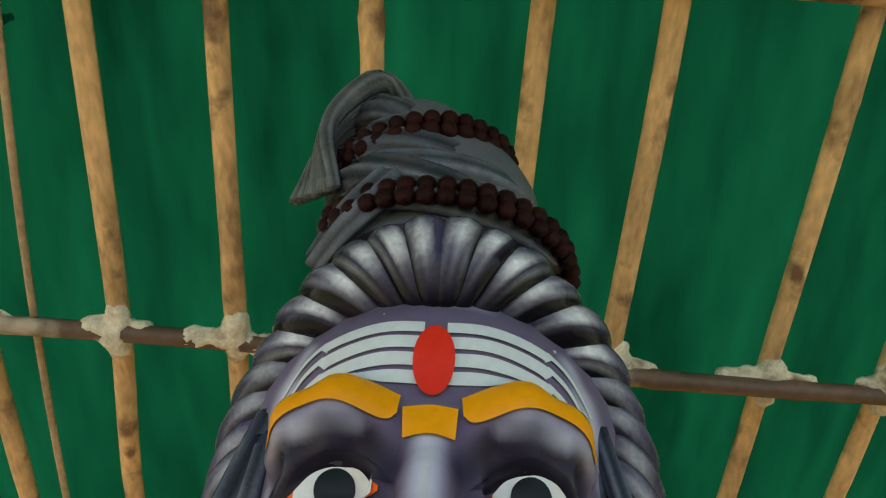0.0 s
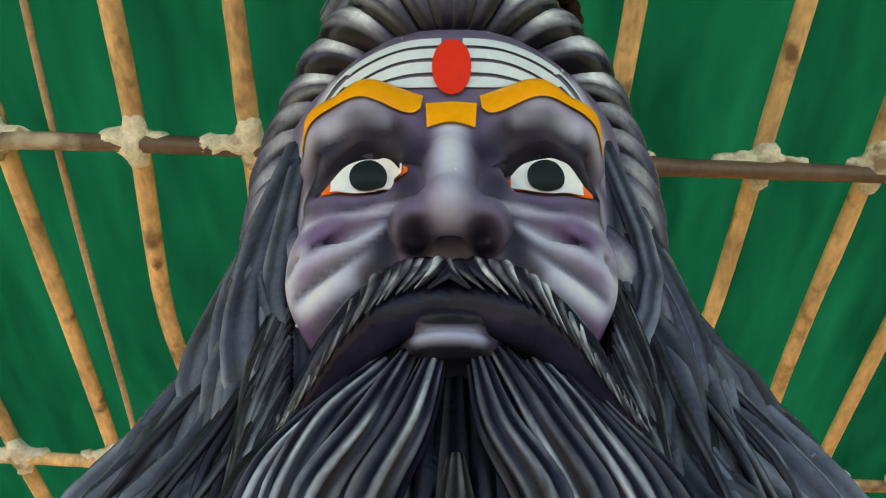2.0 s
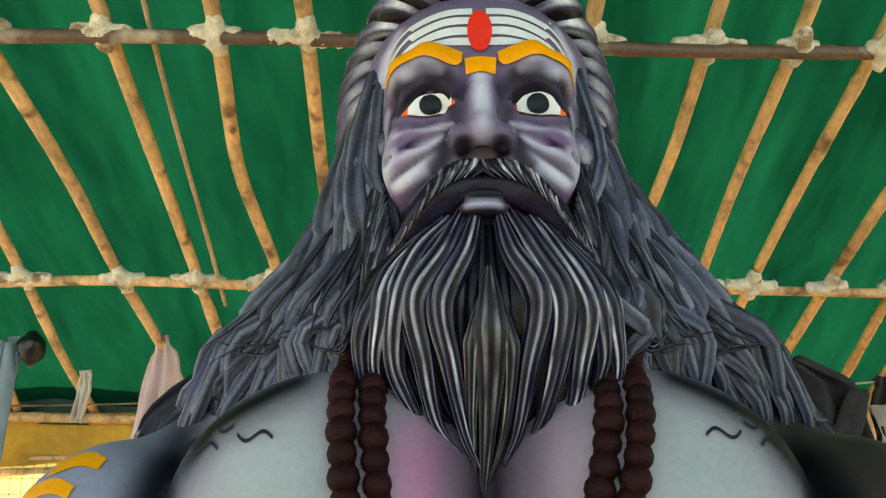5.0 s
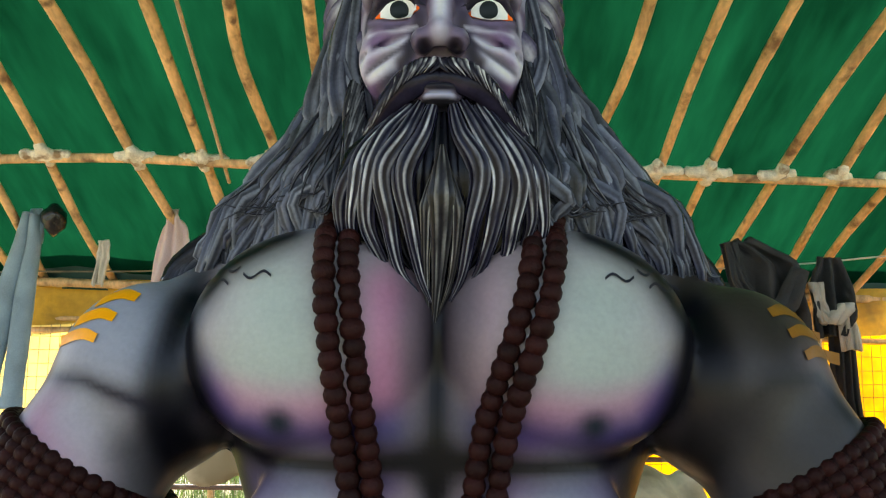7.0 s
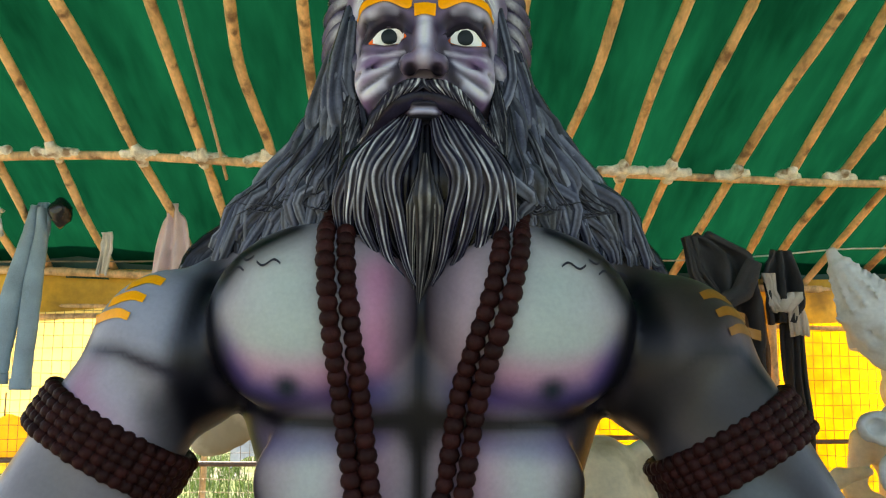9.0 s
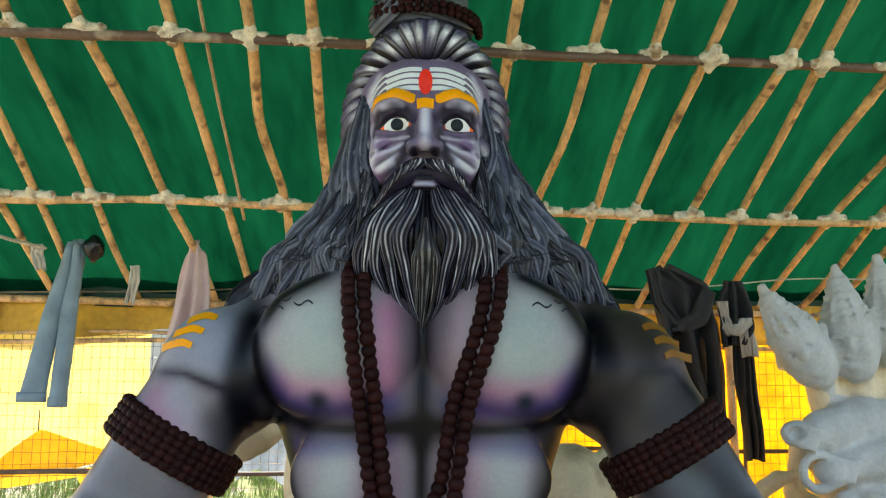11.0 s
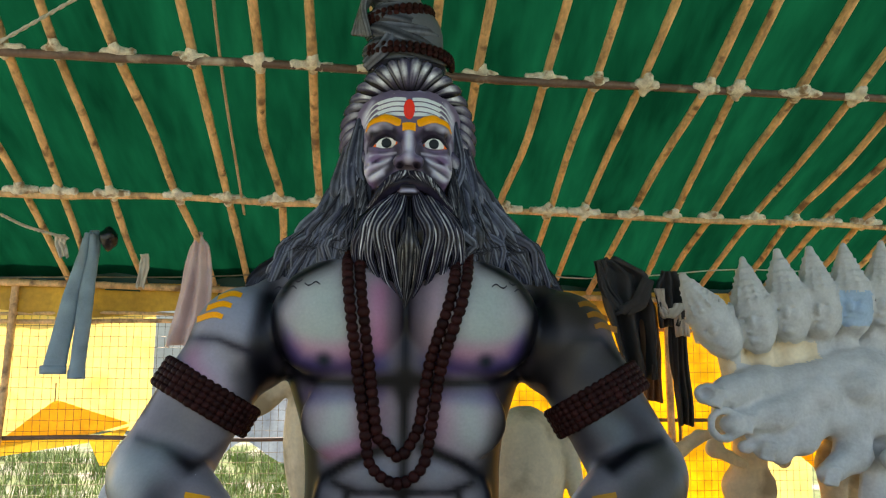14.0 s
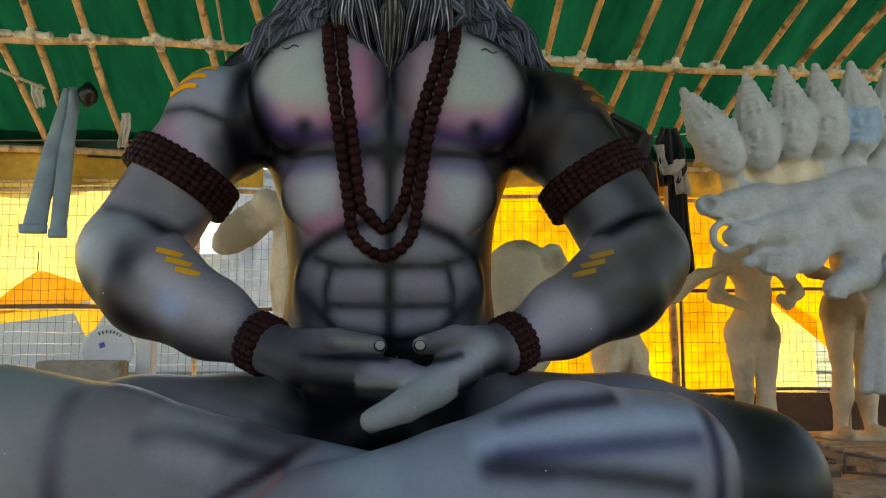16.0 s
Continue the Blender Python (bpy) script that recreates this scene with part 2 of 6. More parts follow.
def model_body():
    c = Clay((-1.62, -0.32, -0.04), (1.58, 1.5, 2.24), 0.0125)
    c.blob((CX, 1.05, 1.66), (0.475, 0.29, 0.42), 0.05)
    c.limb((CX, 0.98, 1.9), (CX, 0.92, 2.25), 0.2, 0.17, 0.08)
    c.blob((CX, 0.95, 0.60), (0.48, 0.38, 0.34), 0.10)

    def half(s):
        X = lambda x: CX + s * x
        c.chain([(X(0.15), 1.04, 1.56), (X(0.11), 1.03, 1.2), (X(0.13), 1.02, 0.9)], [0.305, 0.262, 0.275], 0.06)
        c.limb((X(0.05), 1.04, 2.0), (X(0.52), 1.02, 1.835), 0.16, 0.12, 0.08)
        c.blob((X(0.63), 0.97, 1.69), (0.205, 0.225, 0.215), 0.04, (0, s * 15, 0))
        c.blob((X(0.25), 0.835, 1.775), (0.272, 0.175, 0.235), 0.016, (0, s * 8, 0))
        c.limb((X(0.665), 0.96, 1.68), (X(0.91), 0.86, 1.2), 0.168, 0.175, 0.04)
        c.blob((X(0.74), 0.88, 1.5), (0.16, 0.15, 0.22), 0.04, (0, -s * 24, 0))
        c.chain([(X(0.925), 0.84, 1.17), (X(0.78), 0.66, 1.06), (X(0.56), 0.53, 0.95), (X(0.37), 0.43, 0.865)], [0.17, 0.168, 0.125, 0.074], 0.04)
        c.blob((X(0.86), 0.72, 1.13), (0.19, 0.15, 0.155), 0.05, (0, -s * 25, 0))
        # rib arch and the squares of the belly
        c.blob((X(0.22), 0.80, 1.40), (0.17, 0.07, 0.15), 0.03, (0, s * 12, 0))
        for z, h in ((1.20, 0.062), (1.065, 0.06), (0.935, 0.055)):
            c.blob((X(0.11), 0.79, z), (0.105, 0.05, h), 0.018)
        c.blob((X(0.27), 0.84, 1.06), (0.075, 0.05, 0.12), 0.03)
        # thigh lying outwards
        c.chain([(X(0.28), 0.82, 0.48), (X(0.8), 0.66, 0.47), (X(1.17), 0.56, 0.42)], [0.30, 0.285, 0.25], 0.06)

    both(half)
    # shins folded in front: one lies across, the other tucks beneath it
    c.chain([(CX + 0.80, 0.36, 0.48), (CX + 0.52, 0.27, 0.50), (CX + 0.2, 0.14, 0.44), (CX - 0.16, 0.04, 0.40), (CX - 0.36, -0.02, 0.33)], [0.25, 0.262, 0.215, 0.165, 0.15], 0.03)
    c.chain([(CX - 1.14, 0.40, 0.545), (CX - 0.78, 0.28, 0.492), (CX - 0.42, 0.22, 0.435), (CX + 0.05, 0.3, 0.36)], [0.27, 0.265, 0.225, 0.18], 0.03)
    c.blob((CX - 0.62, -0.02, 0.22), (0.28, 0.13, 0.14), 0.04, (0, 0, 12))
    # palms, fingers and thumbs in the lap
    c.limb((CX - 0.38, 0.43, 0.865), (CX - 0.26, 0.38, 0.83), 0.072, 0.085, 0.03)
    c.blob((CX - 0.22, 0.375, 0.815), (0.115, 0.07, 0.082), 0.025, (0, 8, -20))
    c.chain([(CX - 0.20, 0.35, 0.80), (CX - 0.06, 0.295, 0.795), (CX + 0.05, 0.28, 0.785), (CX + 0.125, 0.285, 0.765)], [0.062, 0.050, 0.044, 0.034], 0.008)
    c.chain([(CX - 0.20, 0.36, 0.745), (CX - 0.04, 0.34, 0.735), (CX + 0.08, 0.33, 0.72)], [0.060, 0.046, 0.034], 0.006)
    c.chain([(CX - 0.26, 0.36, 0.865), (CX - 0.15, 0.33, 0.880), (CX - 0.03, 0.325, 0.868)], [0.055, 0.040, 0.029], 0.010)
    c.limb((CX + 0.38, 0.43, 0.865), (CX + 0.27, 0.385, 0.85), 0.072, 0.078, 0.03)
    c.blob((CX + 0.23, 0.37, 0.825), (0.105, 0.065, 0.075), 0.025, (0, -14, 22))
    c.chain([(CX + 0.21, 0.33, 0.80), (CX + 0.13, 0.26, 0.745), (CX + 0.05, 0.205, 0.705), (CX - 0.04, 0.175, 0.668)], [0.070, 0.055, 0.047, 0.034], 0.008)
    c.chain([(CX + 0.28, 0.355, 0.875), (CX + 0.20, 0.325, 0.890), (CX + 0.10, 0.325, 0.868)], [0.052, 0.039, 0.029], 0.010)
    # folds pressed into the clay
    c.blob((CX - 0.005, 0.71, 0.985), (0.018, 0.03, 0.022), 0.01, dig=True)
    c.limb((CX, 0.715, 1.5), (CX, 0.715, 0.9), 0.014, 0.014, 0.02, dig=True)
    c.chain([(CX + 0.89, 0.05, 0.70), (CX + 0.90, 0.03, 0.46)], [0.02, 0.02], 0.03, dig=True)
    c.floor(0.0)
    return c


def model_head():
    c = Clay((-0.36, 0.54, 1.74), (0.32, 1.3, 3.24), 0.0055)
    c.blob((CX, 0.93, 2.50), (0.205, 0.24, 0.30), 0.02)
    c.blob((CX, 0.86, 2.42), (0.188, 0.19, 0.27), 0.03)
    c.blob((CX, 0.84, 2.59), (0.172, 0.155, 0.11), 0.03)
    # hair mass over the crown and behind
    c.blob((CX, 0.965, 2.575), (0.245, 0.245, 0.205), 0.015)
    c.blob((CX, 1.02, 2.3), (0.27, 0.18, 0.4), 0.05)

    def half(s):
        X = lambda x: CX + s * x
        c.blob((X(0.092), 0.73, 2.445), (0.07, 0.05, 0.046), 0.02, (0, s * 8, 0), dig=True)
        c.blob((X(0.092), 0.746, 2.446), (0.056, 0.048, 0.046), 0.006)
        # lids and the brow above them
        lid = [(X(0.037), 0.712, 2.438), (X(0.063), 0.697, 2.474), (X(0.095), 0.693, 2.482), (X(0.127), 0.706, 2.468), (X(0.150), 0.732, 2.434)]
        c.chain(lid, [0.008, 0.012, 0.013, 0.012, 0.008], 0.008)
        low = [(X(0.04), 0.712, 2.429), (X(0.07), 0.703, 2.416), (X(0.115), 0.708, 2.415), (X(0.147), 0.73, 2.425)]
        c.chain(low, [0.007, 0.009, 0.009, 0.007], 0.008)
        brow = [(X(0.03), 0.697, 2.503), (X(0.09), 0.690, 2.520), (X(0.135), 0.712, 2.512), (X(0.160), 0.75, 2.49)]
        c.chain(brow, [0.022, 0.026, 0.020, 0.010], 0.03)
        # cheek with the folds drawn down and out from the nose
        c.blob((X(0.11), 0.742, 2.345), (0.058, 0.048, 0.066), 0.05, (0, s * 24, 0))
        for a, b, r in (((0.05, 0.672, 2.398), (0.165, 0.730, 2.352), 0.0095), ((0.054, 0.668, 2.376), (0.155, 0.715, 2.318), 0.008)):
            c.limb((X(a[0]), a[1] - 0.003, a[2]), (X(b[0]), b[1], b[2]), r, r * 0.6, 0.014, dig=True)
        c.chain([(X(0.058), 0.667, 2.352), (X(0.085), 0.68, 2.315), (X(0.12), 0.7, 2.282)], [0.012, 0.012, 0.008], 0.015, dig=True)
        c.blob((X(0.036), 0.650, 2.360), (0.023, 0.036, 0.025), 0.008)

    both(half)
    c.chain([(CX, 0.702, 2.505), (CX, 0.665, 2.44), (CX, 0.632, 2.372)], [0.021, 0.022, 0.026], 0.016)
    c.blob((CX, 0.628, 2.374), (0.024, 0.030, 0.023), 0.010)
    for s in (-1, 1):
        c.blob((CX + s * 0.030, 0.614, 2.340), (0.0160, 0.034, 0.0150), 0.003, dig=True)
    # muzzle, lower lip and chin
    c.blob((CX, 0.735, 2.27), (0.115, 0.075, 0.06), 0.03)
    c.blob((CX, 0.668, 2.268), (0.046, 0.030, 0.012), 0.008)
    c.blob((CX, 0.664, 2.247), (0.04, 0.03, 0.013), 0.006)
    c.limb((CX - 0.045, 0.642, 2.2585), (CX + 0.045, 0.642, 2.2585), 0.005, 0.005, 0.004, dig=True)
    # beard mass
    c.blob((CX, 0.79, 2.14), (0.19, 0.10, 0.13), 0.04)
    c.chain([(CX, 0.79, 2.08), (CX, 0.79, 1.98), (CX - 0.01, 0.78, 1.86)], [0.135, 0.095, 0.03], 0.04)
    # topknot leaning back to one side
    c.limb((CX - 0.01, 0.90, 2.80), (CX - 0.015, 0.90, 2.93), 0.165, 0.155, 0.02)
    c.chain([(CX - 0.02, 0.9, 2.93), (CX - 0.055, 0.88, 3.04), (CX - 0.10, 0.87, 3.115)], [0.15, 0.105, 0.05], 0.03)
    return c


def airbrush(v, colour, path, radius, tint, amount):
    """Sprayed paint along a path: full at its middle, faded at the radius."""
    flat = np.array((1.0, 0.4, 1.0))
    v, path = v * flat, np.atleast_2d(np.asarray(path, dtype=float)) * flat
    if len(path) == 1:
        d = np.linalg.norm(v - path[0], axis=1)
    else:
        d = np.full(len(v), 9.0)
        for a, b in zip(path[:-1], path[1:]):
            ab = b - a
            t = np.clip((v - a) @ ab / (ab @ ab), 0, 1)
            d = np.minimum(d, np.linalg.norm(v - a - t[:, None] * ab, axis=1))
    w = np.clip(1 - d / radius, 0, 1)
    w = (w * w * (3 - 2 * w) * amount)[:, None]
    return colour * (1 - w) + np.asarray(tint) * w


def paint_body(v):
    """Sprayed colours of the body, painted shade and highlights included: places are (across, up) from the middle line,
    as seen from the front.
    """
    col = np.tile(np.array((0.24, 0.23, 0.25)), (len(v), 1))
    flat = v * np.array((1.0, 0.22, 1.0))
    pale, rose, ink, blue, olive = (0.385, 0.445, 0.425), (0.50, 0.22, 0.35), (0.006, 0.006, 0.011), (0.055, 0.045, 0.18), (0.052, 0.046, 0.040)
    grey, steel, dusk = (0.33, 0.34, 0.36), (0.27, 0.34, 0.45), (0.05, 0.05, 0.06)

    def spray(points, y, r, tint, amount=0.8, sides=(-1, 1)):
        nonlocal col
        for s in sides:
            p = np.array([(CX + s * x, y * 0.22, z) for x, z in points])
            col = airbrush(flat, col, p, r, tint, amount)

    def line(points, y, r, sides=(-1, 1), tint=ink):
        """A drawn muscle line: a soft halo with a firm core."""
        spray(points, y, r * 2.6, tint, 0.62, sides)
        spray(points, y, r, tint, 1.0, sides)

    left, right, mid = (-1,), (1,), (1,)
    # chest
    spray([(0.25, 1.76)], 0.66, 0.36, rose, 0.6)
    spray([(0.30, 1.84), (0.28, 1.76)], 0.66, 0.27, pale, 1.0)
    spray([(0.34, 1.72)], 0.66, 0.18, pale, 0.7)
    spray([(0.10, 1.68), (0.09, 1.86)], 0.68, 0.10, rose, 0.75, left)
    spray([(0.42, 1.66), (0.30, 1.64), (0.2, 1.64)], 0.67, 0.08, rose, 0.55)
    spray([(0.08, 1.60), (0.24, 1.575), (0.40, 1.60), (0.47, 1.70)], 0.68, 0.085, blue, 0.9)
    spray([(0.30, 1.617)], 0.66, 0.05, (0.025, 0.04, 0.05), 1.0)
    line([(0.0, 1.55), (0.16, 1.538), (0.34, 1.54), (0.43, 1.575), (0.48, 1.67)], 0.70, 0.030)
    line([(0.48, 1.67), (0.50, 1.80), (0.43, 1.92), (0.30, 1.99)], 0.76, 0.026)
    line([(0.0, 2.0), (0.0, 1.75), (0.0, 1.5)], 0.7, 0.03, mid)
    spray([(0.05, 1.95), (0.04, 1.6)], 0.7, 0.07, (0.12, 0.11, 0.13), 0.7)
    # armpits and flanks, their shade sprayed in as ink
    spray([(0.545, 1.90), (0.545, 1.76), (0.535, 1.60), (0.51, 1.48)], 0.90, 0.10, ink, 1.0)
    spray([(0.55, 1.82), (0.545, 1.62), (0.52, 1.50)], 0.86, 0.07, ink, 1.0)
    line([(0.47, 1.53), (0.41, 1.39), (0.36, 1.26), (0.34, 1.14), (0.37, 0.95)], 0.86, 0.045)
    # ribs and belly
    spray([(0.20, 1.42)], 0.73, 0.22, rose, 0.6)
    spray([(0.24, 1.46), (0.25, 1.36)], 0.73, 0.15, pale, 0.85)
    spray([(0.10, 1.32), (0.28, 1.27)], 0.73, 0.06, rose, 0.6, left)
    spray([(0.1, 1.5), (0.4, 1.48)], 0.72, 0.06, blue, 0.5)
    line([(0.07, 1.30), (0.14, 1.27), (0.22, 1.235), (0.30, 1.18), (0.36, 1.15)], 0.73, 0.018)
    line([(0.0, 1.5), (0.0, 0.86)], 0.72, 0.02, mid)
    line([(0.0, 1.135), (0.17, 1.135), (0.26, 1.165)], 0.73, 0.018)
    line([(0.205, 1.13), (0.225, 1.05), (0.22, 0.98)], 0.74, 0.014)
    line([(0.0, 0.995), (0.21, 1.0)], 0.73, 0.016)
    line([(0.0, 0.87), (0.18, 0.91), (0.30, 1.03)], 0.74, 0.02)
    spray([(0.12, 1.07)], 0.73, 0.09, (0.26, 0.21, 0.25), 0.7)
    spray([(0.12, 1.20)], 0.73, 0.08, (0.22, 0.24, 0.27), 0.6)
    spray([(0.30, 1.0), (0.32, 0.88)], 0.8, 0.13, dusk, 0.85)
    spray([(-0.3, 0.85), (0.3, 0.85)], 0.72, 0.1, ink, 0.9, mid)
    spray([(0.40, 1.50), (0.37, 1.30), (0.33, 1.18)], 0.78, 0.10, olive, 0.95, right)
    # shoulders and arms, the right one darkened in colour as the shaded side
    spray([(0.70, 1.86), (0.62, 1.78)], 0.78, 0.2, (0.34, 0.37, 0.44), 0.85, left)
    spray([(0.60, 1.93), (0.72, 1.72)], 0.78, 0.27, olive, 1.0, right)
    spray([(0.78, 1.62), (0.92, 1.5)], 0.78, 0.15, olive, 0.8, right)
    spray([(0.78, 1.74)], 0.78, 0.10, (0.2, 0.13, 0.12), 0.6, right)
    line([(0.92, 1.68), (0.84, 1.70), (0.70, 1.69), (0.56, 1.64)], 0.75, 0.016, left, (0.04, 0.04, 0.06))
    line([(0.54, 1.60), (0.65, 1.70), (0.76, 1.71), (0.83, 1.63)], 0.75, 0.02, right)
    spray([(0.78, 1.60), (0.70, 1.52)], 0.73, 0.11, rose, 0.5, left)
    spray([(0.72, 1.62), (0.66, 1.54)], 0.73, 0.09, (0.38, 0.40, 0.45), 0.6, left)
    spray([(0.60, 1.55), (0.56, 1.42)], 0.78, 0.09, dusk, 0.8)
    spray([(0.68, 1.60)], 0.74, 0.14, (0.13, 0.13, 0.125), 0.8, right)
    spray([(0.82, 1.40)], 0.70, 0.16, (0.17, 0.17, 0.175), 0.7, left)
    spray([(0.84, 1.42), (0.80, 1.36)], 0.70, 0.13, (0.15, 0.17, 0.20), 0.9, right)
    spray([(0.64, 1.45), (0.70, 1.30)], 0.74, 0.1, dusk, 0.85, right)
    line([(0.97, 1.33), (0.86, 1.305), (0.75, 1.245)], 0.66, 0.018)
    line([(0.74, 1.24), (0.62, 1.34)], 0.68, 0.012, left)
    line([(0.93, 1.55), (0.97, 1.42)], 0.76, 0.012)
    spray([(1.02, 1.24), (0.90, 1.24)], 0.68, 0.14, (0.33, 0.37, 0.38), 0.85, left)
    spray([(0.95, 1.24)], 0.68, 0.12, (0.22, 0.22, 0.2), 0.7, right)
    spray([(0.72, 1.12), (0.52, 0.99)], 0.5, 0.11, (0.34, 0.30, 0.31), 0.8)
    spray([(0.84, 1.12)], 0.55, 0.15, (0.035, 0.037, 0.04), 0.95)
    # forearm undersides: shade painted as an ink band
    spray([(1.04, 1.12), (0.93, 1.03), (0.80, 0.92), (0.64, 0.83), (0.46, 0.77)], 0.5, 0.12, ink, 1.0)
    spray([(0.655, 1.0)], 0.42, 0.10, steel, 1.0, left)
    spray([(0.60, 0.95), (0.50, 0.9)], 0.42, 0.12, (0.30, 0.27, 0.36), 0.85, right)
    spray([(0.44, 0.9), (0.36, 0.86)], 0.4, 0.1, dusk, 0.8, left)
    # one palm dark, one pale, shadow under and between the fingers painted as ink
    spray([(0.28, 0.84), (0.12, 0.80)], 0.3, 0.14, (0.07, 0.07, 0.08), 0.95, left)
    spray([(-0.03, 0.80), (0.09, 0.77)], 0.25, 0.06, (0.22, 0.22, 0.27), 0.9, mid)
    spray([(0.16, 0.895), (0.04, 0.88)], 0.3, 0.03, (0.15, 0.16, 0.15), 0.8, left)
    spray([(0.28, 0.85), (0.16, 0.77), (0.06, 0.715)], 0.3, 0.09, (0.34, 0.37, 0.40), 0.9, right)
    spray([(-0.05, 0.67)], 0.16, 0.045, (0.45, 0.47, 0.40), 0.9, mid)
    spray([(0.09, 0.885)], 0.3, 0.025, (0.4, 0.38, 0.33), 0.7, mid)
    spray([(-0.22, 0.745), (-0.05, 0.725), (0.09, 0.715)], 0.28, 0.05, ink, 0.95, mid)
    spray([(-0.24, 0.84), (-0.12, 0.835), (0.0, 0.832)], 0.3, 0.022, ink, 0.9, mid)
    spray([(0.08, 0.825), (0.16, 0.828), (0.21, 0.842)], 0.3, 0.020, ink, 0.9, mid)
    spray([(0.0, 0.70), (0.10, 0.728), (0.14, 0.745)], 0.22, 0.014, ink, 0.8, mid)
    spray([(-0.14, 0.88), (-0.03, 0.872)], 0.3, 0.025, (0.20, 0.22, 0.20), 0.8, mid)
    # lap and legs, with the lap shadow sprayed in as ink
    spray([(-1.1, 0.7), (-0.5, 0.6)], 0.2, 0.3, (0.175, 0.185, 0.175), 0.9, mid)
    spray([(0.0, 0.56), (0.75, 0.62)], 0.1, 0.22, (0.28, 0.31, 0.35), 0.95, mid)
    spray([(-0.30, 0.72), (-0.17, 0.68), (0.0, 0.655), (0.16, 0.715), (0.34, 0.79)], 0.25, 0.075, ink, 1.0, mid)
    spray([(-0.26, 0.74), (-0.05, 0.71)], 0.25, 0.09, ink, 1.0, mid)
    spray([(-1.1, 0.83), (-0.9, 0.80)], 0.3, 0.14, (0.27, 0.32, 0.30), 0.8, mid)
    spray([(-0.72, 0.68), (-0.6, 0.70)], 0.1, 0.1, (0.27, 0.21, 0.21), 0.7, mid)
    soft = (0.045, 0.035, 0.055)
    spray([(-0.62, 0.735), (-0.548, 0.708), (-0.40, 0.66), (-0.261, 0.611)], 0.3, 0.035, soft, 0.75, mid)
    spray([(-0.60, 0.70), (-0.42, 0.645)], 0.2, 0.05, (0.34, 0.35, 0.36), 0.7, mid)
    spray([(-0.632, 0.645), (-0.52, 0.64), (-0.413, 0.615), (-0.269, 0.57)], 0.1, 0.036, soft, 0.75, mid)
    spray([(-0.57, 0.61), (-0.45, 0.58)], 0.06, 0.06, (0.33, 0.34, 0.35), 0.7, mid)
    spray([(-0.835, 0.73), (-0.835, 0.675), (-0.817, 0.50)], 0.06, 0.055, (0.05, 0.03, 0.055), 0.85, mid)
    spray([(-0.98, 0.69), (-1.02, 0.55)], 0.1, 0.14, (0.24, 0.27, 0.24), 0.8, mid)
    spray([(-0.42, 0.495), (-0.36, 0.53), (-0.294, 0.56), (-0.20, 0.618)], 0.05, 0.032, (0.045, 0.022, 0.03), 0.95, mid)
    spray([(-0.34, 0.49), (-0.27, 0.545)], 0.02, 0.020, (0.34, 0.20, 0.19), 0.85, mid)
    spray([(-0.10, 0.585), (-0.03, 0.56)], 0.0, 0.10, (0.33, 0.37, 0.39), 0.85, mid)
    # shin: top highlight, blue-lit band and dark folds painted into the colour
    spray([(0.30, 0.735), (0.463, 0.752), (0.666, 0.748)], 0.25, 0.055, (0.42, 0.41, 0.46), 0.9, mid)
    spray([(0.31, 0.665), (0.40, 0.695), (0.479, 0.712), (0.62, 0.725)], 0.2, 0.036, (0.03, 0.03, 0.055), 0.9, mid)
    spray([(0.24, 0.625), (0.465, 0.657), (0.70, 0.672), (0.866, 0.665)], 0.05, 0.055, (0.36, 0.42, 0.50), 0.95, mid)
    spray([(0.30, 0.595), (0.60, 0.615), (0.85, 0.615)], 0.03, 0.045, (0.06, 0.06, 0.15), 0.75, mid)
    spray([(0.26, 0.575), (0.40, 0.56), (0.60, 0.54), (0.80, 0.50)], 0.0, 0.055, (0.02, 0.02, 0.032), 0.85, mid)
    spray([(0.45, 0.50), (0.72, 0.45)], 0.0, 0.07, (0.26, 0.29, 0.32), 0.6, mid)
    spray([(0.915, 0.68), (0.915, 0.58), (0.906, 0.44)], 0.16, 0.040, (0.02, 0.02, 0.06), 0.9, mid)
    # shadow on the right elbow, thigh and knee put into the colour
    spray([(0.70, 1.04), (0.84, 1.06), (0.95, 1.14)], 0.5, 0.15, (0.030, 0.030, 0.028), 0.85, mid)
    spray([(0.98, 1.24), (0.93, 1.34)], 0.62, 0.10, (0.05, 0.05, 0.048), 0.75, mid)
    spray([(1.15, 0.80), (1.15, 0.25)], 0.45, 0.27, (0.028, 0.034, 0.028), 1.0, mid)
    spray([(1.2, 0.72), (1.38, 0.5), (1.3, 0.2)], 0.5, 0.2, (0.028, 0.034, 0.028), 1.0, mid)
    spray([(-0.55, 0.64), (-0.95, 0.66)], 0.1, 0.2, (0.29, 0.28, 0.28), 0.45, mid)
    spray([(-1.2, 0.5)], 0.2, 0.25, (0.25, 0.265, 0.25), 0.6, mid)
    # the drawn lines last, over the sprayed colours
    line([(0.0, 2.0), (0.0, 1.75), (0.0, 1.5)], 0.74, 0.020, mid)
    line([(0.0, 1.545), (0.16, 1.535), (0.34, 1.537), (0.43, 1.572), (0.485, 1.67), (0.50, 1.80)], 0.72, 0.024)
    line([(0.0, 1.5), (0.0, 0.9)], 0.74, 0.011, mid)
    line([(0.07, 1.30), (0.14, 1.27), (0.22, 1.235), (0.30, 1.18), (0.36, 1.15)], 0.75, 0.017)
    # armpit and flank shade painted over once more
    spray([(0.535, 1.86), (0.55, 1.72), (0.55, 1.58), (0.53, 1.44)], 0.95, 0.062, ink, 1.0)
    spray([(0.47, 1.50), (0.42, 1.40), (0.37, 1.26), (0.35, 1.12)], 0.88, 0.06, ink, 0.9)
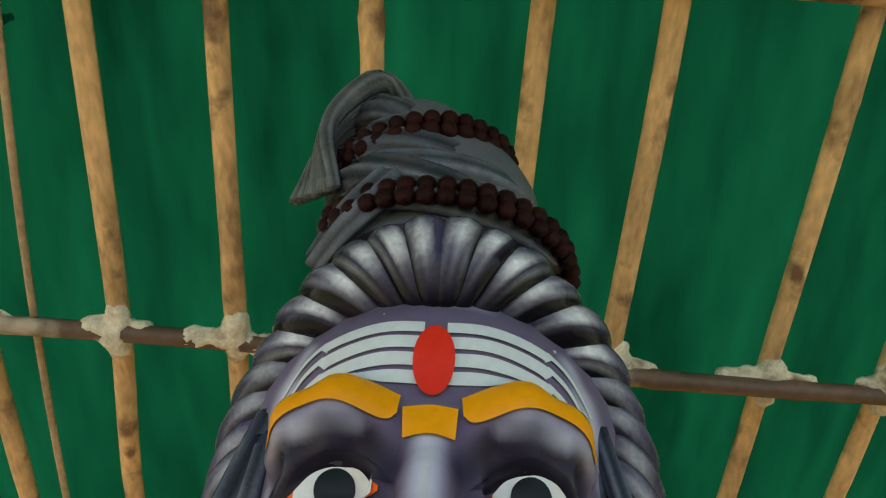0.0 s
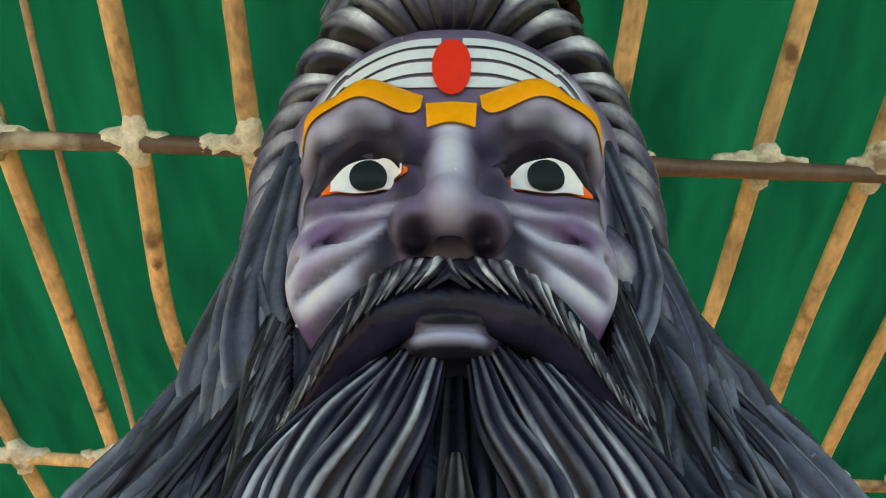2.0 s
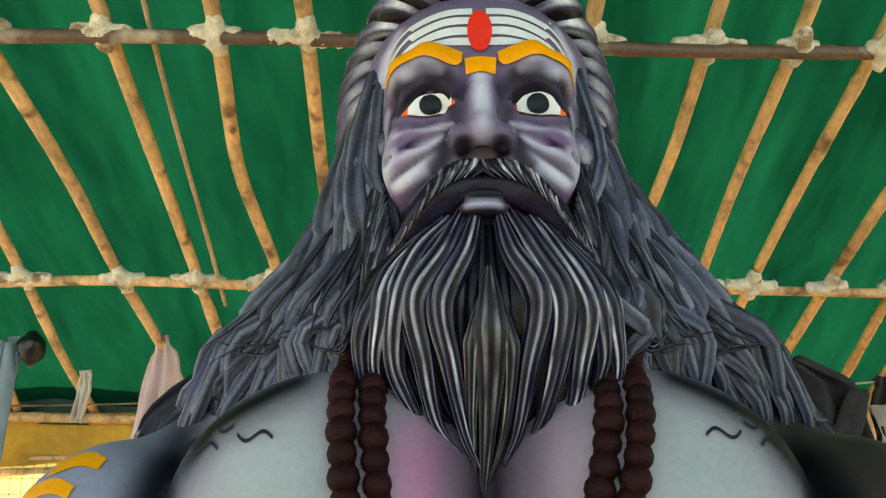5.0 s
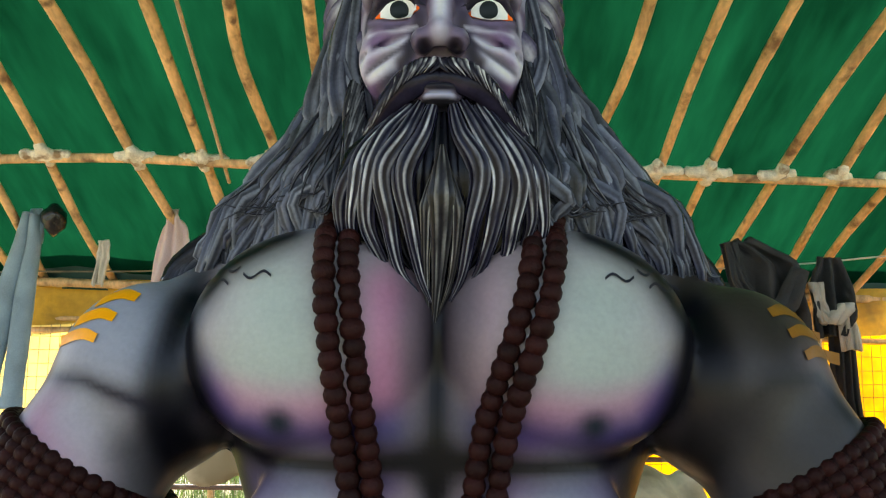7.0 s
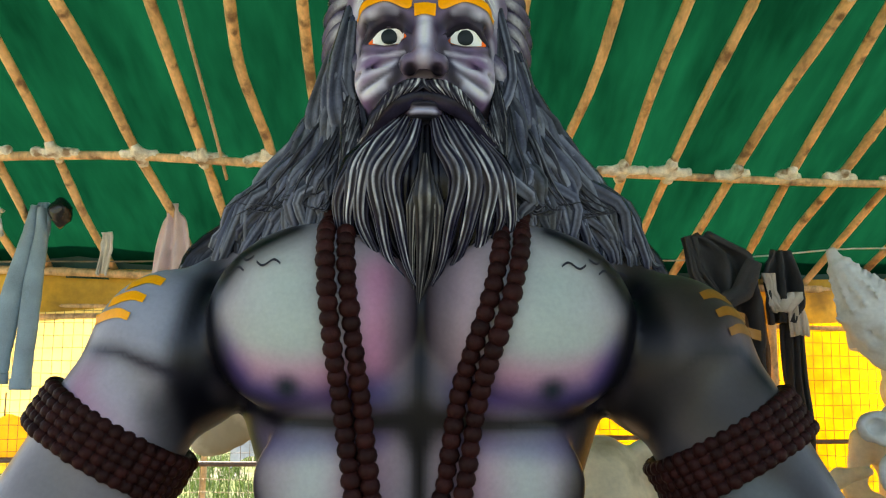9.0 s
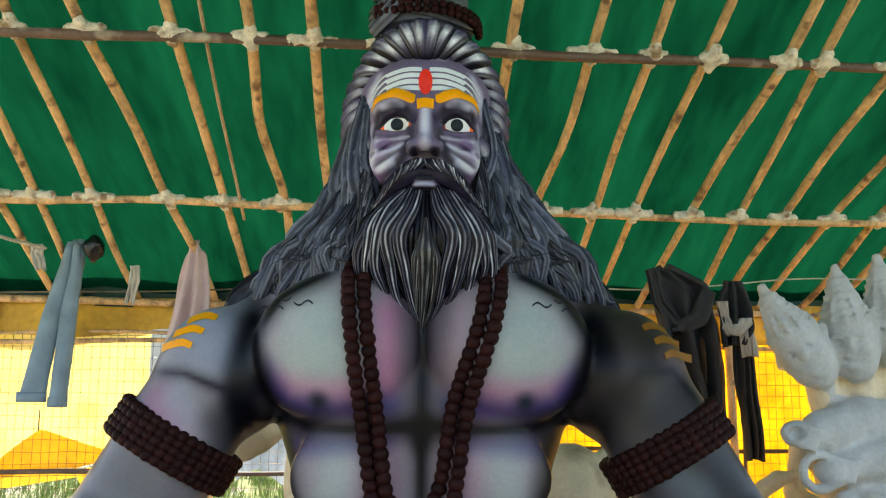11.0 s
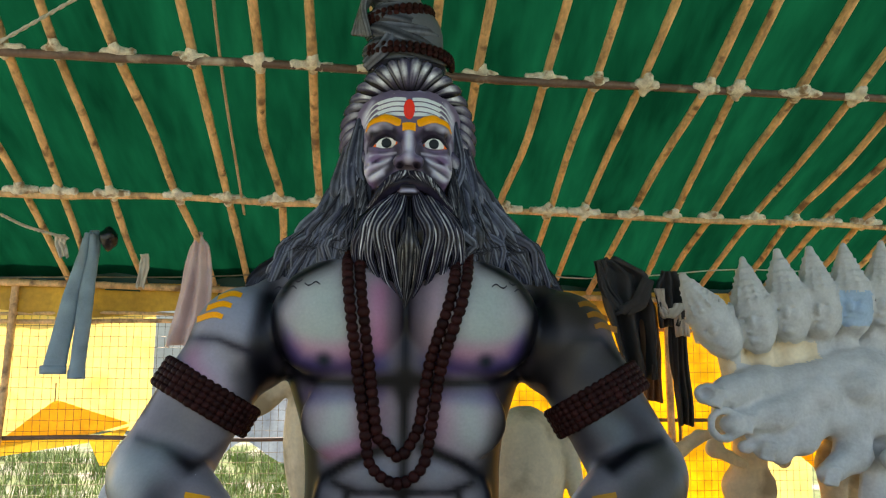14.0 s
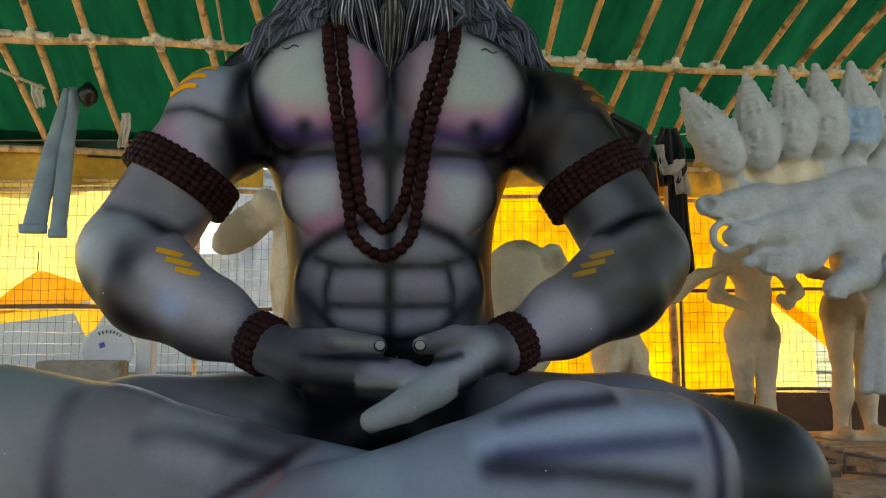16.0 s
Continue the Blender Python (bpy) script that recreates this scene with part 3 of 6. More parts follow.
    spray([(0.74, 1.10), (0.60, 1.02), (0.48, 0.95)], 0.5, 0.075, (0.42, 0.40, 0.40), 0.6)
    spray([(1.03, 1.22), (0.97, 1.17)], 0.66, 0.13, (0.40, 0.43, 0.42), 0.8, left)
    # the dark arm, its shade sprayed in: near black, a dull blue patch above the elbow, olive along the forearm
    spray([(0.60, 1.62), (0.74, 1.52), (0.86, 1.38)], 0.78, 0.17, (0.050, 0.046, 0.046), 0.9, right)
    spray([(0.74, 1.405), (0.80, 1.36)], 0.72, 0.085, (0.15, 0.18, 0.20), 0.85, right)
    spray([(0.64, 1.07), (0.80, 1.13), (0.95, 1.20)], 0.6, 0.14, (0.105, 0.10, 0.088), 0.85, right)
    spray([(0.60, 0.98), (0.47, 0.91)], 0.42, 0.085, (0.36, 0.33, 0.38), 0.85, right)
    line([(0.97, 1.33), (0.86, 1.305), (0.75, 1.245)], 0.66, 0.015, right)
    # shade put into the colour: ink in the hollow behind the palms and round the flanks
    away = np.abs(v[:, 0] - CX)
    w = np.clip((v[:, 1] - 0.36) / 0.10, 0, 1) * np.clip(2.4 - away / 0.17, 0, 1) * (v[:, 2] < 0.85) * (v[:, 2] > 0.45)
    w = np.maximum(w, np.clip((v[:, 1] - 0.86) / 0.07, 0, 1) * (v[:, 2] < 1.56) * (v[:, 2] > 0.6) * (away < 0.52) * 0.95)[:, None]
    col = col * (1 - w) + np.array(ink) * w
    finger = np.clip((0.30 - v[:, 1]) / 0.04, 0, 1) * np.clip((v[:, 2] - 0.625) / 0.03, 0, 1) * np.clip((0.80 - v[:, 2]) / 0.04, 0, 1) * ((v[:, 0] - CX) > -0.09) * ((v[:, 0] - CX) < 0.2) * (v[:, 1] > 0.12)
    col = col * (1 - 0.8 * finger[:, None]) + np.array((0.32, 0.35, 0.34)) * 0.8 * finger[:, None]
    return 0.27 * (col / 0.27) ** 1.22 * np.array((0.79, 0.775, 0.78))


def paint_head(v):
    col = np.tile(np.array((0.120, 0.102, 0.155)), (len(v), 1))
    ink, light, mauve = (0.007, 0.006, 0.012), (0.42, 0.44, 0.52), (0.15, 0.085, 0.19)

    def lines(points, r, tint, amount, mirror=True):
        nonlocal col
        for s in ((-1, 1) if mirror else (1,)):
            col = airbrush(v, col, [(CX + s * x, y, z) for x, y, z in points], r, tint, amount)

    lines([(0.12, 0.7, 2.35)], 0.09, mauve, 0.7)
    lines([(0.12, 0.70, 2.335), (0.09, 0.69, 2.365)], 0.035, (0.30, 0.30, 0.34), 0.7)
    lines([(0.155, 0.72, 2.28), (0.12, 0.7, 2.285)], 0.03, mauve, 0.8)
    lines([(0.03, 0.69, 2.495), (0.035, 0.69, 2.46)], 0.03, (0.07, 0.05, 0.10), 0.8)
    # highlights on the raised parts and shade in folds and sockets, painted in
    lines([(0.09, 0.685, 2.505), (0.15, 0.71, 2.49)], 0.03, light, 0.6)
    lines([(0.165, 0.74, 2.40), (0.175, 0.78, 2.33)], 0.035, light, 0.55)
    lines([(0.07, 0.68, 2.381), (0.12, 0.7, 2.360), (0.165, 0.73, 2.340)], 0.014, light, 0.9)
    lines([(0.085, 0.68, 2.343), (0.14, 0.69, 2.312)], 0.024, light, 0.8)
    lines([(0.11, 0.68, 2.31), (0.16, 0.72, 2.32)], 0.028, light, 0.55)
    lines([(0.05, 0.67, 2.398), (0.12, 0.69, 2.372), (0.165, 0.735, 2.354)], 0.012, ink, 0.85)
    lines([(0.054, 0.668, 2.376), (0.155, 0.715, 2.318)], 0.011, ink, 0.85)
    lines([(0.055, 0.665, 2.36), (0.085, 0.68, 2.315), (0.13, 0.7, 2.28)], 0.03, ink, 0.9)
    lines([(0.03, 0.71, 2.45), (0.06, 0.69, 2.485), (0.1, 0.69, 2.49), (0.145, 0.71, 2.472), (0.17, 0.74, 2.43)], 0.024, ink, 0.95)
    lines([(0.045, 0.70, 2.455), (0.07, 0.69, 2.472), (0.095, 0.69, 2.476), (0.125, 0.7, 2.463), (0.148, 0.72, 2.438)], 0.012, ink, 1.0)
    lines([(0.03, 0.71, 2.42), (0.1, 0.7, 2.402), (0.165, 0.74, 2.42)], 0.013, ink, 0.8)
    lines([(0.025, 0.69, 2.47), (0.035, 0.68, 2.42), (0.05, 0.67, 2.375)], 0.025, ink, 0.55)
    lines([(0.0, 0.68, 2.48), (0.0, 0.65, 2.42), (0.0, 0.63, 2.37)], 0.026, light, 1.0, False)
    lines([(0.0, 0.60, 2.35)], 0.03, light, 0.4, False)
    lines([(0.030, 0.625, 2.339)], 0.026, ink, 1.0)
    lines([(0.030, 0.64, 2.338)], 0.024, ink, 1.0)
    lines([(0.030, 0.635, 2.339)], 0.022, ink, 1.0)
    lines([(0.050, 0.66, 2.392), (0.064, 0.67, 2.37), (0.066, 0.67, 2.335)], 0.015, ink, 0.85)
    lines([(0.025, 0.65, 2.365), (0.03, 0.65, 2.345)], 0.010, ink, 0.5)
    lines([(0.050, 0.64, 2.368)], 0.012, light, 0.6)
    lines([(0.06, 0.66, 2.30), (0.0, 0.65, 2.31)], 0.03, ink, 0.8)
    lines([(0.05, 0.64, 2.2585), (-0.05, 0.64, 2.2585)], 0.012, ink, 1.0, False)
    lines([(0.16, 0.70, 2.245), (0.08, 0.67, 2.25)], 0.045, ink, 1.0)
    lines([(0.04, 0.645, 2.274), (-0.04, 0.645, 2.274)], 0.02, ink, 0.95, False)
    lines([(0.06, 0.65, 2.262), (0.062, 0.65, 2.245), (0.0, 0.645, 2.24)], 0.016, ink, 0.9)
    lines([(0.026, 0.64, 2.251), (-0.026, 0.64, 2.251)], 0.014, (0.30, 0.31, 0.38), 0.9, False)
    lines([(0.1, 0.71, 2.665), (0.0, 0.70, 2.672), (-0.1, 0.71, 2.665)], 0.05, (0.10, 0.09, 0.13), 0.7, False)
    lines([(0.06, 0.7, 2.665), (0.02, 0.7, 2.67)], 0.02, light, 0.5, False)
    lines([(0.17, 0.78, 2.58), (0.185, 0.8, 2.5)], 0.03, light, 0.5)
    # shading beside the nose and under the brows, put into the colour
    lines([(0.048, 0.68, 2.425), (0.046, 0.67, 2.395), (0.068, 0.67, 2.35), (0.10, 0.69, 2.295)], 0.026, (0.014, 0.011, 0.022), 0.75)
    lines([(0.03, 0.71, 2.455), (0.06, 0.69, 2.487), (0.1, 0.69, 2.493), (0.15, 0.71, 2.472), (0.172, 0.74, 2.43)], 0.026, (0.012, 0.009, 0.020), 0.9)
    # gloss highlights painted on brow, cheekbone, nose and temple
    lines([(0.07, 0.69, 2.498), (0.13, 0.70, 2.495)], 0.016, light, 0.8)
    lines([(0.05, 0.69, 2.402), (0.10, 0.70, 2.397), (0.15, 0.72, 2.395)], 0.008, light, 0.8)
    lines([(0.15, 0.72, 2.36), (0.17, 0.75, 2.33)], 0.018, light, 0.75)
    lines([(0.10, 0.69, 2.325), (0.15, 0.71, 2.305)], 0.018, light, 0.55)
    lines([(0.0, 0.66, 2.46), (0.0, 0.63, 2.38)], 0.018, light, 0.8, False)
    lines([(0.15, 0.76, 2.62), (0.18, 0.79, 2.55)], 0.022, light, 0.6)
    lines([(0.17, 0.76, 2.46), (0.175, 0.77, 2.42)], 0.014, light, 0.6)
    col = np.clip(0.2 * (col / 0.2) ** 1.12 * np.array((1.36, 1.31, 1.36)), 0, 0.62)
    # everything behind the hairline, in the beard and in the knot is dark hair paint; the shadow band under the
    # moustache is painted with it
    dark = (v[:, 1] > 0.84) | (v[:, 2] > 2.70) | (v[:, 2] < 2.240) | ((v[:, 2] < 2.275) & (np.abs(v[:, 0] - CX) > 0.043)) | ((v[:, 2] < 2.285) & (v[:, 2] > 2.262) & (np.abs(v[:, 0] - CX) < 0.1))
    col[dark] = (0.016, 0.016, 0.025)
    grey = v[:, 2] > 2.80
    col[grey] = (0.10, 0.115, 0.14)
    return col


def lock(heap, path, radius, rng, shine=1.0, base=INK, sides=24, flat=0.8, out=(0, -1, 0), taper=(0.5, 1.0, 0.15), slot=1, count=16, ridges=7, crest=SHEEN, depth=0.13):
    """One lock of hair: a tapered bundle of ridges, silver highlights painted along its outward crests, shade in its
    grooves.
    """
    p = spline(path, count)
    t = np.linspace(0, 1, count)
    r = radius * np.interp(t, (0, 0.35, 1), taper)
    v, f, facing = tube(p, r, sides, flat, out)
    a = np.linspace(0, 2 * np.pi, sides, endpoint=False)
    phase = 6.28 * rng.random()
    turn = ridges * a[None, :] + phase + 0.9 * np.sin(3.0 * t[:, None] + phase)
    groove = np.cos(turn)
    v = v.reshape(count, sides, 3)
    v = (p[:, None] + (v - p[:, None]) * (1 + depth * groove)[:, :, None]).reshape(-1, 3)
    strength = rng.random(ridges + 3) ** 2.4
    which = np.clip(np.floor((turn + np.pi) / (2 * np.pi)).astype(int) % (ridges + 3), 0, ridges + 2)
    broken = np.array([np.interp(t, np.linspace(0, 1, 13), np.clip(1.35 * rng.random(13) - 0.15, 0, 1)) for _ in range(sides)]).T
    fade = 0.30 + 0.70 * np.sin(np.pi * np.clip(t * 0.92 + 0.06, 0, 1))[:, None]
    # painted sheen: strongest on crests that face outwards
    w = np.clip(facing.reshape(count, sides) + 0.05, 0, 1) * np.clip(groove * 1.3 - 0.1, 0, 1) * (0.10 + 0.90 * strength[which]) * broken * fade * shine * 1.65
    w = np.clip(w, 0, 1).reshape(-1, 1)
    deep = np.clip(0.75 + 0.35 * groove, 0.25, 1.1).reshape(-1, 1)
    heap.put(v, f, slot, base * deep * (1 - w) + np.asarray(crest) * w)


def seated_statue():
    rng = np.random.default_rng(5)
    body, head = model_body(), model_head()
    heap, crown = Heap(), Heap()
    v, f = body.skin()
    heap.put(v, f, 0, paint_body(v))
    v, f = head.skin()
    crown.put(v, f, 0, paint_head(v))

    # painted marks, laid on the clay: strips between two edges
    def mark(model, upper, lower, colour, lift=0.003, nu=28, nv=6):
        u, w = spline(upper, nu), spline(lower, nu)
        g = np.array([a + (b - a) * t for a, b in zip(u, w) for t in np.linspace(0, 1, nv)])
        y = model.front(g[:, 0], g[:, 1]) - lift
        y = np.minimum(y, np.median(y) + 0.07)
        vv = np.stack([g[:, 0], y, g[:, 1]], 1)
        ff = [(i * nv + j, i * nv + j + 1, (i + 1) * nv + j + 1, (i + 1) * nv + j) for i in range(nu - 1) for j in range(nv - 1)]
        (crown if model is head else heap).put(vv, ff, 0, colour)

    def disc(model, x, z, rx, rz, colour, lift, tilt=0.0):
        a = np.linspace(np.pi, 0, 15)
        ca, sa = np.cos(a), np.sin(a)
        up = [(x + rx * p, z + rz * q + tilt * p) for p, q in zip(ca, sa)]
        lo = [(x + rx * p, z - rz * q + tilt * p) for p, q in zip(ca, sa)]
        mark(model, up, lo, colour, lift)

    orange, white, red = (0.92, 0.36, 0.006), (0.66, 0.72, 0.74), (0.78, 0.035, 0.015)
    for s in (-1, 1):
        X = lambda x: CX + s * x
        # ash lines across the forehead, narrowing and dropping towards the temple
        for k in range(4):
            z0 = 2.622 - 0.0205 * k
            up = [(X(0.012), z0), (X(0.06), z0 + 0.003), (X(0.115), z0 - 0.006), (X(0.118 + 0.012), z0 - 0.012)]
            lo = [(X(0.012), z0 - 0.0145), (X(0.06), z0 - 0.0125), (X(0.112 - 0.006 * (k % 2)), z0 - 0.020), (X(0.118), z0 - 0.024)]
            mark(head, up, lo, white)
            up = [(X(0.122), z0 - 0.006), (X(0.150), z0 - 0.022), (X(0.176), z0 - 0.055)]
            lo = [(X(0.120), z0 - 0.013), (X(0.148), z0 - 0.0275), (X(0.174), z0 - 0.0565)]
            mark(head, up, lo, white, 0.003, 14, 4)
        # brow
        up = [(X(0.030), 2.530), (X(0.06), 2.544), (X(0.10), 2.548), (X(0.138), 2.536), (X(0.170), 2.504)]
        lo = [(X(0.032), 2.508), (X(0.045), 2.502), (X(0.09), 2.514), (X(0.135), 2.512), (X(0.168), 2.492)]
        mark(head, up, lo, orange, 0.0045)
        # eye: white almond, red corners, black iris
        X = lambda x: CX + 0.006 + s * x
        up = [(X(0.040), 2.446), (X(0.063), 2.467), (X(0.093), 2.475), (X(0.124), 2.465), (X(0.153), 2.434)]
        lo = [(X(0.034), 2.440), (X(0.064), 2.452), (X(0.093), 2.460), (X(0.122), 2.452), (X(0.150), 2.430)]
        mark(head, up, lo, (0.02, 0.017, 0.03), 0.0025)
        up = [(X(0.050), 2.441), (X(0.066), 2.453), (X(0.093), 2.458), (X(0.118), 2.452), (X(0.143), 2.434)]
        lo = [(X(0.050), 2.436), (X(0.068), 2.427), (X(0.093), 2.423), (X(0.118), 2.424), (X(0.143), 2.430)]
        mark(head, up, lo, (0.95, 0.16, 0.02), 0.003)
        up = [(X(0.056), 2.446), (X(0.07), 2.459), (X(0.093), 2.464), (X(0.115), 2.457), (X(0.132), 2.441)]
        lo = [(X(0.056), 2.434), (X(0.07), 2.425), (X(0.093), 2.421), (X(0.115), 2.422), (X(0.132), 2.428)]
        mark(head, up, lo, (0.82, 0.83, 0.82), 0.0065)
        disc(head, X(0.092), 2.442, 0.0195, 0.0200, (0.014, 0.018, 0.019), 0.009)
        X = lambda x: CX + s * x
        # three fingers of sandal paste on shoulder and forearm, colour dimmed on the shaded side
        for k in range(3):
            x0, z0 = 0.675 + 0.028 * k + (0.045 if s > 0 else 0), 1.858 - 0.043 * k - (0.02 if s > 0 else 0)
            up = [(X(x0 - 0.045), z0 + 0.012), (X(x0), z0 + 0.024), (X(x0 + 0.055 + 0.01 * k), z0 + 0.008)]
            lo = [(X(x0 - 0.04), z0 - 0.006), (X(x0), z0 + 0.0), (X(x0 + 0.055 + 0.01 * k), z0 - 0.018)]
            mark(body, up, lo, orange if s < 0 else (0.26, 0.11, 0.015), 0.004, 14, 5)
            x0, z0 = 0.69 - 0.035 * k, 1.155 - 0.032 * k
            up = [(X(x0 - 0.035), z0 + 0.002), (X(x0), z0 + 0.012), (X(x0 + 0.045), z0 + 0.022)]
            lo = [(X(x0 - 0.03), z0 - 0.012), (X(x0), z0 - 0.006), (X(x0 + 0.045), z0 + 0.006)]
            mark(body, up, lo, (0.72, 0.33, 0.02) if s < 0 else (0.40, 0.20, 0.03), 0.004, 14, 4)
        # curls of hair painted on the skin below the locks
        for x0, z0, q in ((0.42, 1.915, 1), (0.35, 1.900, -1), (0.49, 1.895, 1), (0.44, 1.885, -1)):
            p = [(X(x0 + 0.03 * t), z0 + 0.007 * np.sin(3.6 * t * q)) for t in np.linspace(-1, 1, 17)]
            mark(body, [(a, b + 0.003) for a, b in p], [(a, b - 0.003) for a, b in p], (0.02, 0.02, 0.03), 0.004, 24, 2)
    # thumbnails, each with a dark rim
    for x in (-0.022, 0.094):
        disc(body, CX + x, 0.868, 0.019, 0.017, (0.012, 0.012, 0.014), 0.003)
        disc(body, CX + x, 0.870, 0.014, 0.013, (0.22, 0.23, 0.20), 0.005)
    # ash square between the brows and the red mark above it
    mark(head, [(CX - 0.027, 2.516), (CX, 2.521), (CX + 0.027, 2.516)], [(CX - 0.025, 2.484), (CX, 2.488), (CX + 0.025, 2.484)], orange, 0.0045)
    disc(head, CX, 2.573, 0.0215, 0.041, red, 0.007)

    # hair combed back from the brow in thick ridges
    n = 26
    for i in range(n):
        a = radians(-128 + 256 * i / (n - 1))
        s, q = np.sin(a), np.cos(a)
        ring = ((0.160, 0.130, 0.722 + 0.13 * s * s, 0.22 + 0.31 * abs(a)), (0.185, 0.158, 0.708 + 0.15 * s * s, 0.50 + 0.205 * abs(a)), (0.222, 0.208, 0.702 + 0.17 * s * s, 0.80 + 0.08 * abs(a)), (0.250, 0.252, 0.742 + 0.18 * s * s, 1.0), (0.262, 0.268, 0.84 + 0.13 * s * s, 1.02), (0.25, 0.25, 0.97 + 0.07 * s * s, 1.02))
        p = [(CX + rx * np.sin(a * k), y, 2.522 + rz * np.cos(a * k)) for rx, rz, y, k in ring]
        path = spline(p, 24)
        t = np.linspace(0, 1, 24)
        vv, ff, facing = tube(path, 0.0335 * np.interp(t, (0, 0.15, 0.5, 1), (0.22, 0.5, 1.0, 0.9)) * (0.90 + 0.16 * rng.random()), 24, 0.95, (s * 0.7, -0.7, q * 0.7))
        along = np.repeat(t, 24)
        turn = np.tile(np.linspace(0, 2 * np.pi, 24, endpoint=False), 24)
        # gloss painted into the colour: paler outward crests, dark gaps, white glints
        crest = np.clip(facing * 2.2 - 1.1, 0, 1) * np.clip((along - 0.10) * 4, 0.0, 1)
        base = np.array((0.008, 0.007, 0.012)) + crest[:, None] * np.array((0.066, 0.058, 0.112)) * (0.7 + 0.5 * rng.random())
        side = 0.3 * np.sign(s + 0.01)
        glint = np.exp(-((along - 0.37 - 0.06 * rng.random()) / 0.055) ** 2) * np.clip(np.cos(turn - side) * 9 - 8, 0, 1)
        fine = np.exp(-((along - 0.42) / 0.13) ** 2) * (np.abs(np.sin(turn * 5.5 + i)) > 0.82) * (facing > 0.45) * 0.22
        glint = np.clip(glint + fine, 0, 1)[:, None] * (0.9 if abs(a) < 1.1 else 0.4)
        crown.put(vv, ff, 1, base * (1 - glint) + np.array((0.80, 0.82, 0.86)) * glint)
    # long hair falling behind the cheeks to the shoulders
    for s in (-1, 1):
        X = lambda x: CX + s * x
        near = 0.86 if s < 0 else 1.0
        slate = np.array((0.105, 0.118, 0.150))
        for i in range(64):
            t = (i + rng.random()) / 64
            layer = rng.random()
            x0, y0, z0 = 0.185 + 0.055 * t, 0.80 + 0.12 * t + 0.03 * layer, 2.38 + 0.2 * rng.random()
            x1 = 0.198 + 0.06 * t
            x2 = (0.20 + 0.165 * t) * near
            x3 = (0.235 + 0.36 * t ** 1.1) * (0.5 + 0.5 * near)
            y2, y3 = 0.80 + 0.10 * t, 0.775 + 0.17 * t
            z3 = 2.02 - 0.075 * t + 0.08 * (rng.random() - 0.5)
            w, q = 0.05 * (rng.random() - 0.5), 0.018 * rng.choice((-1, 1))
            curl = 0.045 * (rng.random() - 0.4)
            p = [(X(x0), y0, z0), (X(x1 + w), y0 - 0.02, 2.36 + w), (X(0.5 * (x1 + x2) + q), y0 - 0.03, 2.27 + 0.02 * t), (X(x2 - w), y2 - 0.03 * layer, 2.18 + 0.03 * t), (X(0.6 * x2 + 0.4 * x3 - q), y3 - 0.05 * layer, 2.115 + 0.02 * t), (X(0.3 * x2 + 0.7 * x3 + w + q), y3 - 0.045 * layer, 2.065 + 0.01 * t), (X(x3), y3 - 0.035 * layer, z3), (X(x3 + curl), y3 + 0.005, z3 - 0.028), (X(x3 + 2 * curl), y3 + 0.01, z3 - 0.030)]
            tone = slate * (0.30 + 0.75 * rng.random()) + np.array((0.0, 0.0, 0.02)) * rng.random()
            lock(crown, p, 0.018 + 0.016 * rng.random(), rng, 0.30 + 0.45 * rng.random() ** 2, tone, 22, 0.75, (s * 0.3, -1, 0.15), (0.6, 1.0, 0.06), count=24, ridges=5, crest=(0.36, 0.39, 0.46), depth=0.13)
        # fine stray wisps over the mass
        for i in range(22):
            t = rng.random()
            x1, x3 = (0.205 + 0.10 * t) * near, (0.24 + 0.33 * t) * (0.5 + 0.5 * near)
            zt = 2.32 - 0.1 * rng.random()
            q = 0.02 * (rng.random() - 0.5)
            y1, y3 = 0.785 + 0.10 * t, 0.715 + 0.17 * t
            p = [(X(x1), y1, zt), (X(0.7 * x1 + 0.3 * x3 + q), 0.5 * (y1 + y3) - 0.02, zt - 0.1), (X(0.35 * x1 + 0.65 * x3 - q), y3 - 0.005, zt - 0.19), (X(x3 + q), y3, 2.03 + 0.04 * rng.random())]
            lock(crown, p, 0.0065, rng, 0.6, np.array((0.03, 0.032, 0.045)), 8, 0.8, (s * 0.3, -1, 0.15), (0.5, 1.0, 0.1), count=16, ridges=3, crest=(0.36, 0.38, 0.43))
        # the dark back of the mane on the shoulder
        for i in range(16):
            t = i / 15
            p = [(X(0.19 + 0.03 * t), 1.0, 2.5), (X(0.22 + 0.05 * t), 1.0, 2.33), (X((0.31 + 0.10 * t) * near), 1.0, 2.13), (X(0.46 + 0.14 * t), 1.0, 1.97), (X(0.5 + 0.15 * t), 0.98, 1.9)]
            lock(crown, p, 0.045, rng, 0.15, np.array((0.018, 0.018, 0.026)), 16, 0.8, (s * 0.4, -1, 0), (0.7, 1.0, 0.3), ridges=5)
        # whiskers down the jaw
        for i in range(30):
            t = i / 29
            q = 0.01 * (rng.random() - 0.5)
            p = [(X(0.180 - 0.025 * t), 0.79 - 0.055 * t, 2.37 - 0.15 * t), (X(0.192 - 0.015 * t + q), 0.76 - 0.05 * t, 2.27 - 0.13 * t), (X(0.20 - 0.02 * t - q), 0.74 - 0.03 * t, 2.14 - 0.1 * t), (X(0.212 - 0.04 * t + q), 0.75, 2.0 - 0.04 * rng.random())]
            lock(crown, p, 0.012, rng, 0.75, np.array((0.014, 0.014, 0.022)), 12, 0.8, (s * 0.4, -1, 0), (0.5, 1.0, 0.2), count=16, ridges=4, crest=(0.40, 0.42, 0.46))
        # moustache: a smooth dark roll, with short pale locks combed down over its upper half
        wide = 0.88 if s < 0 else 1.0
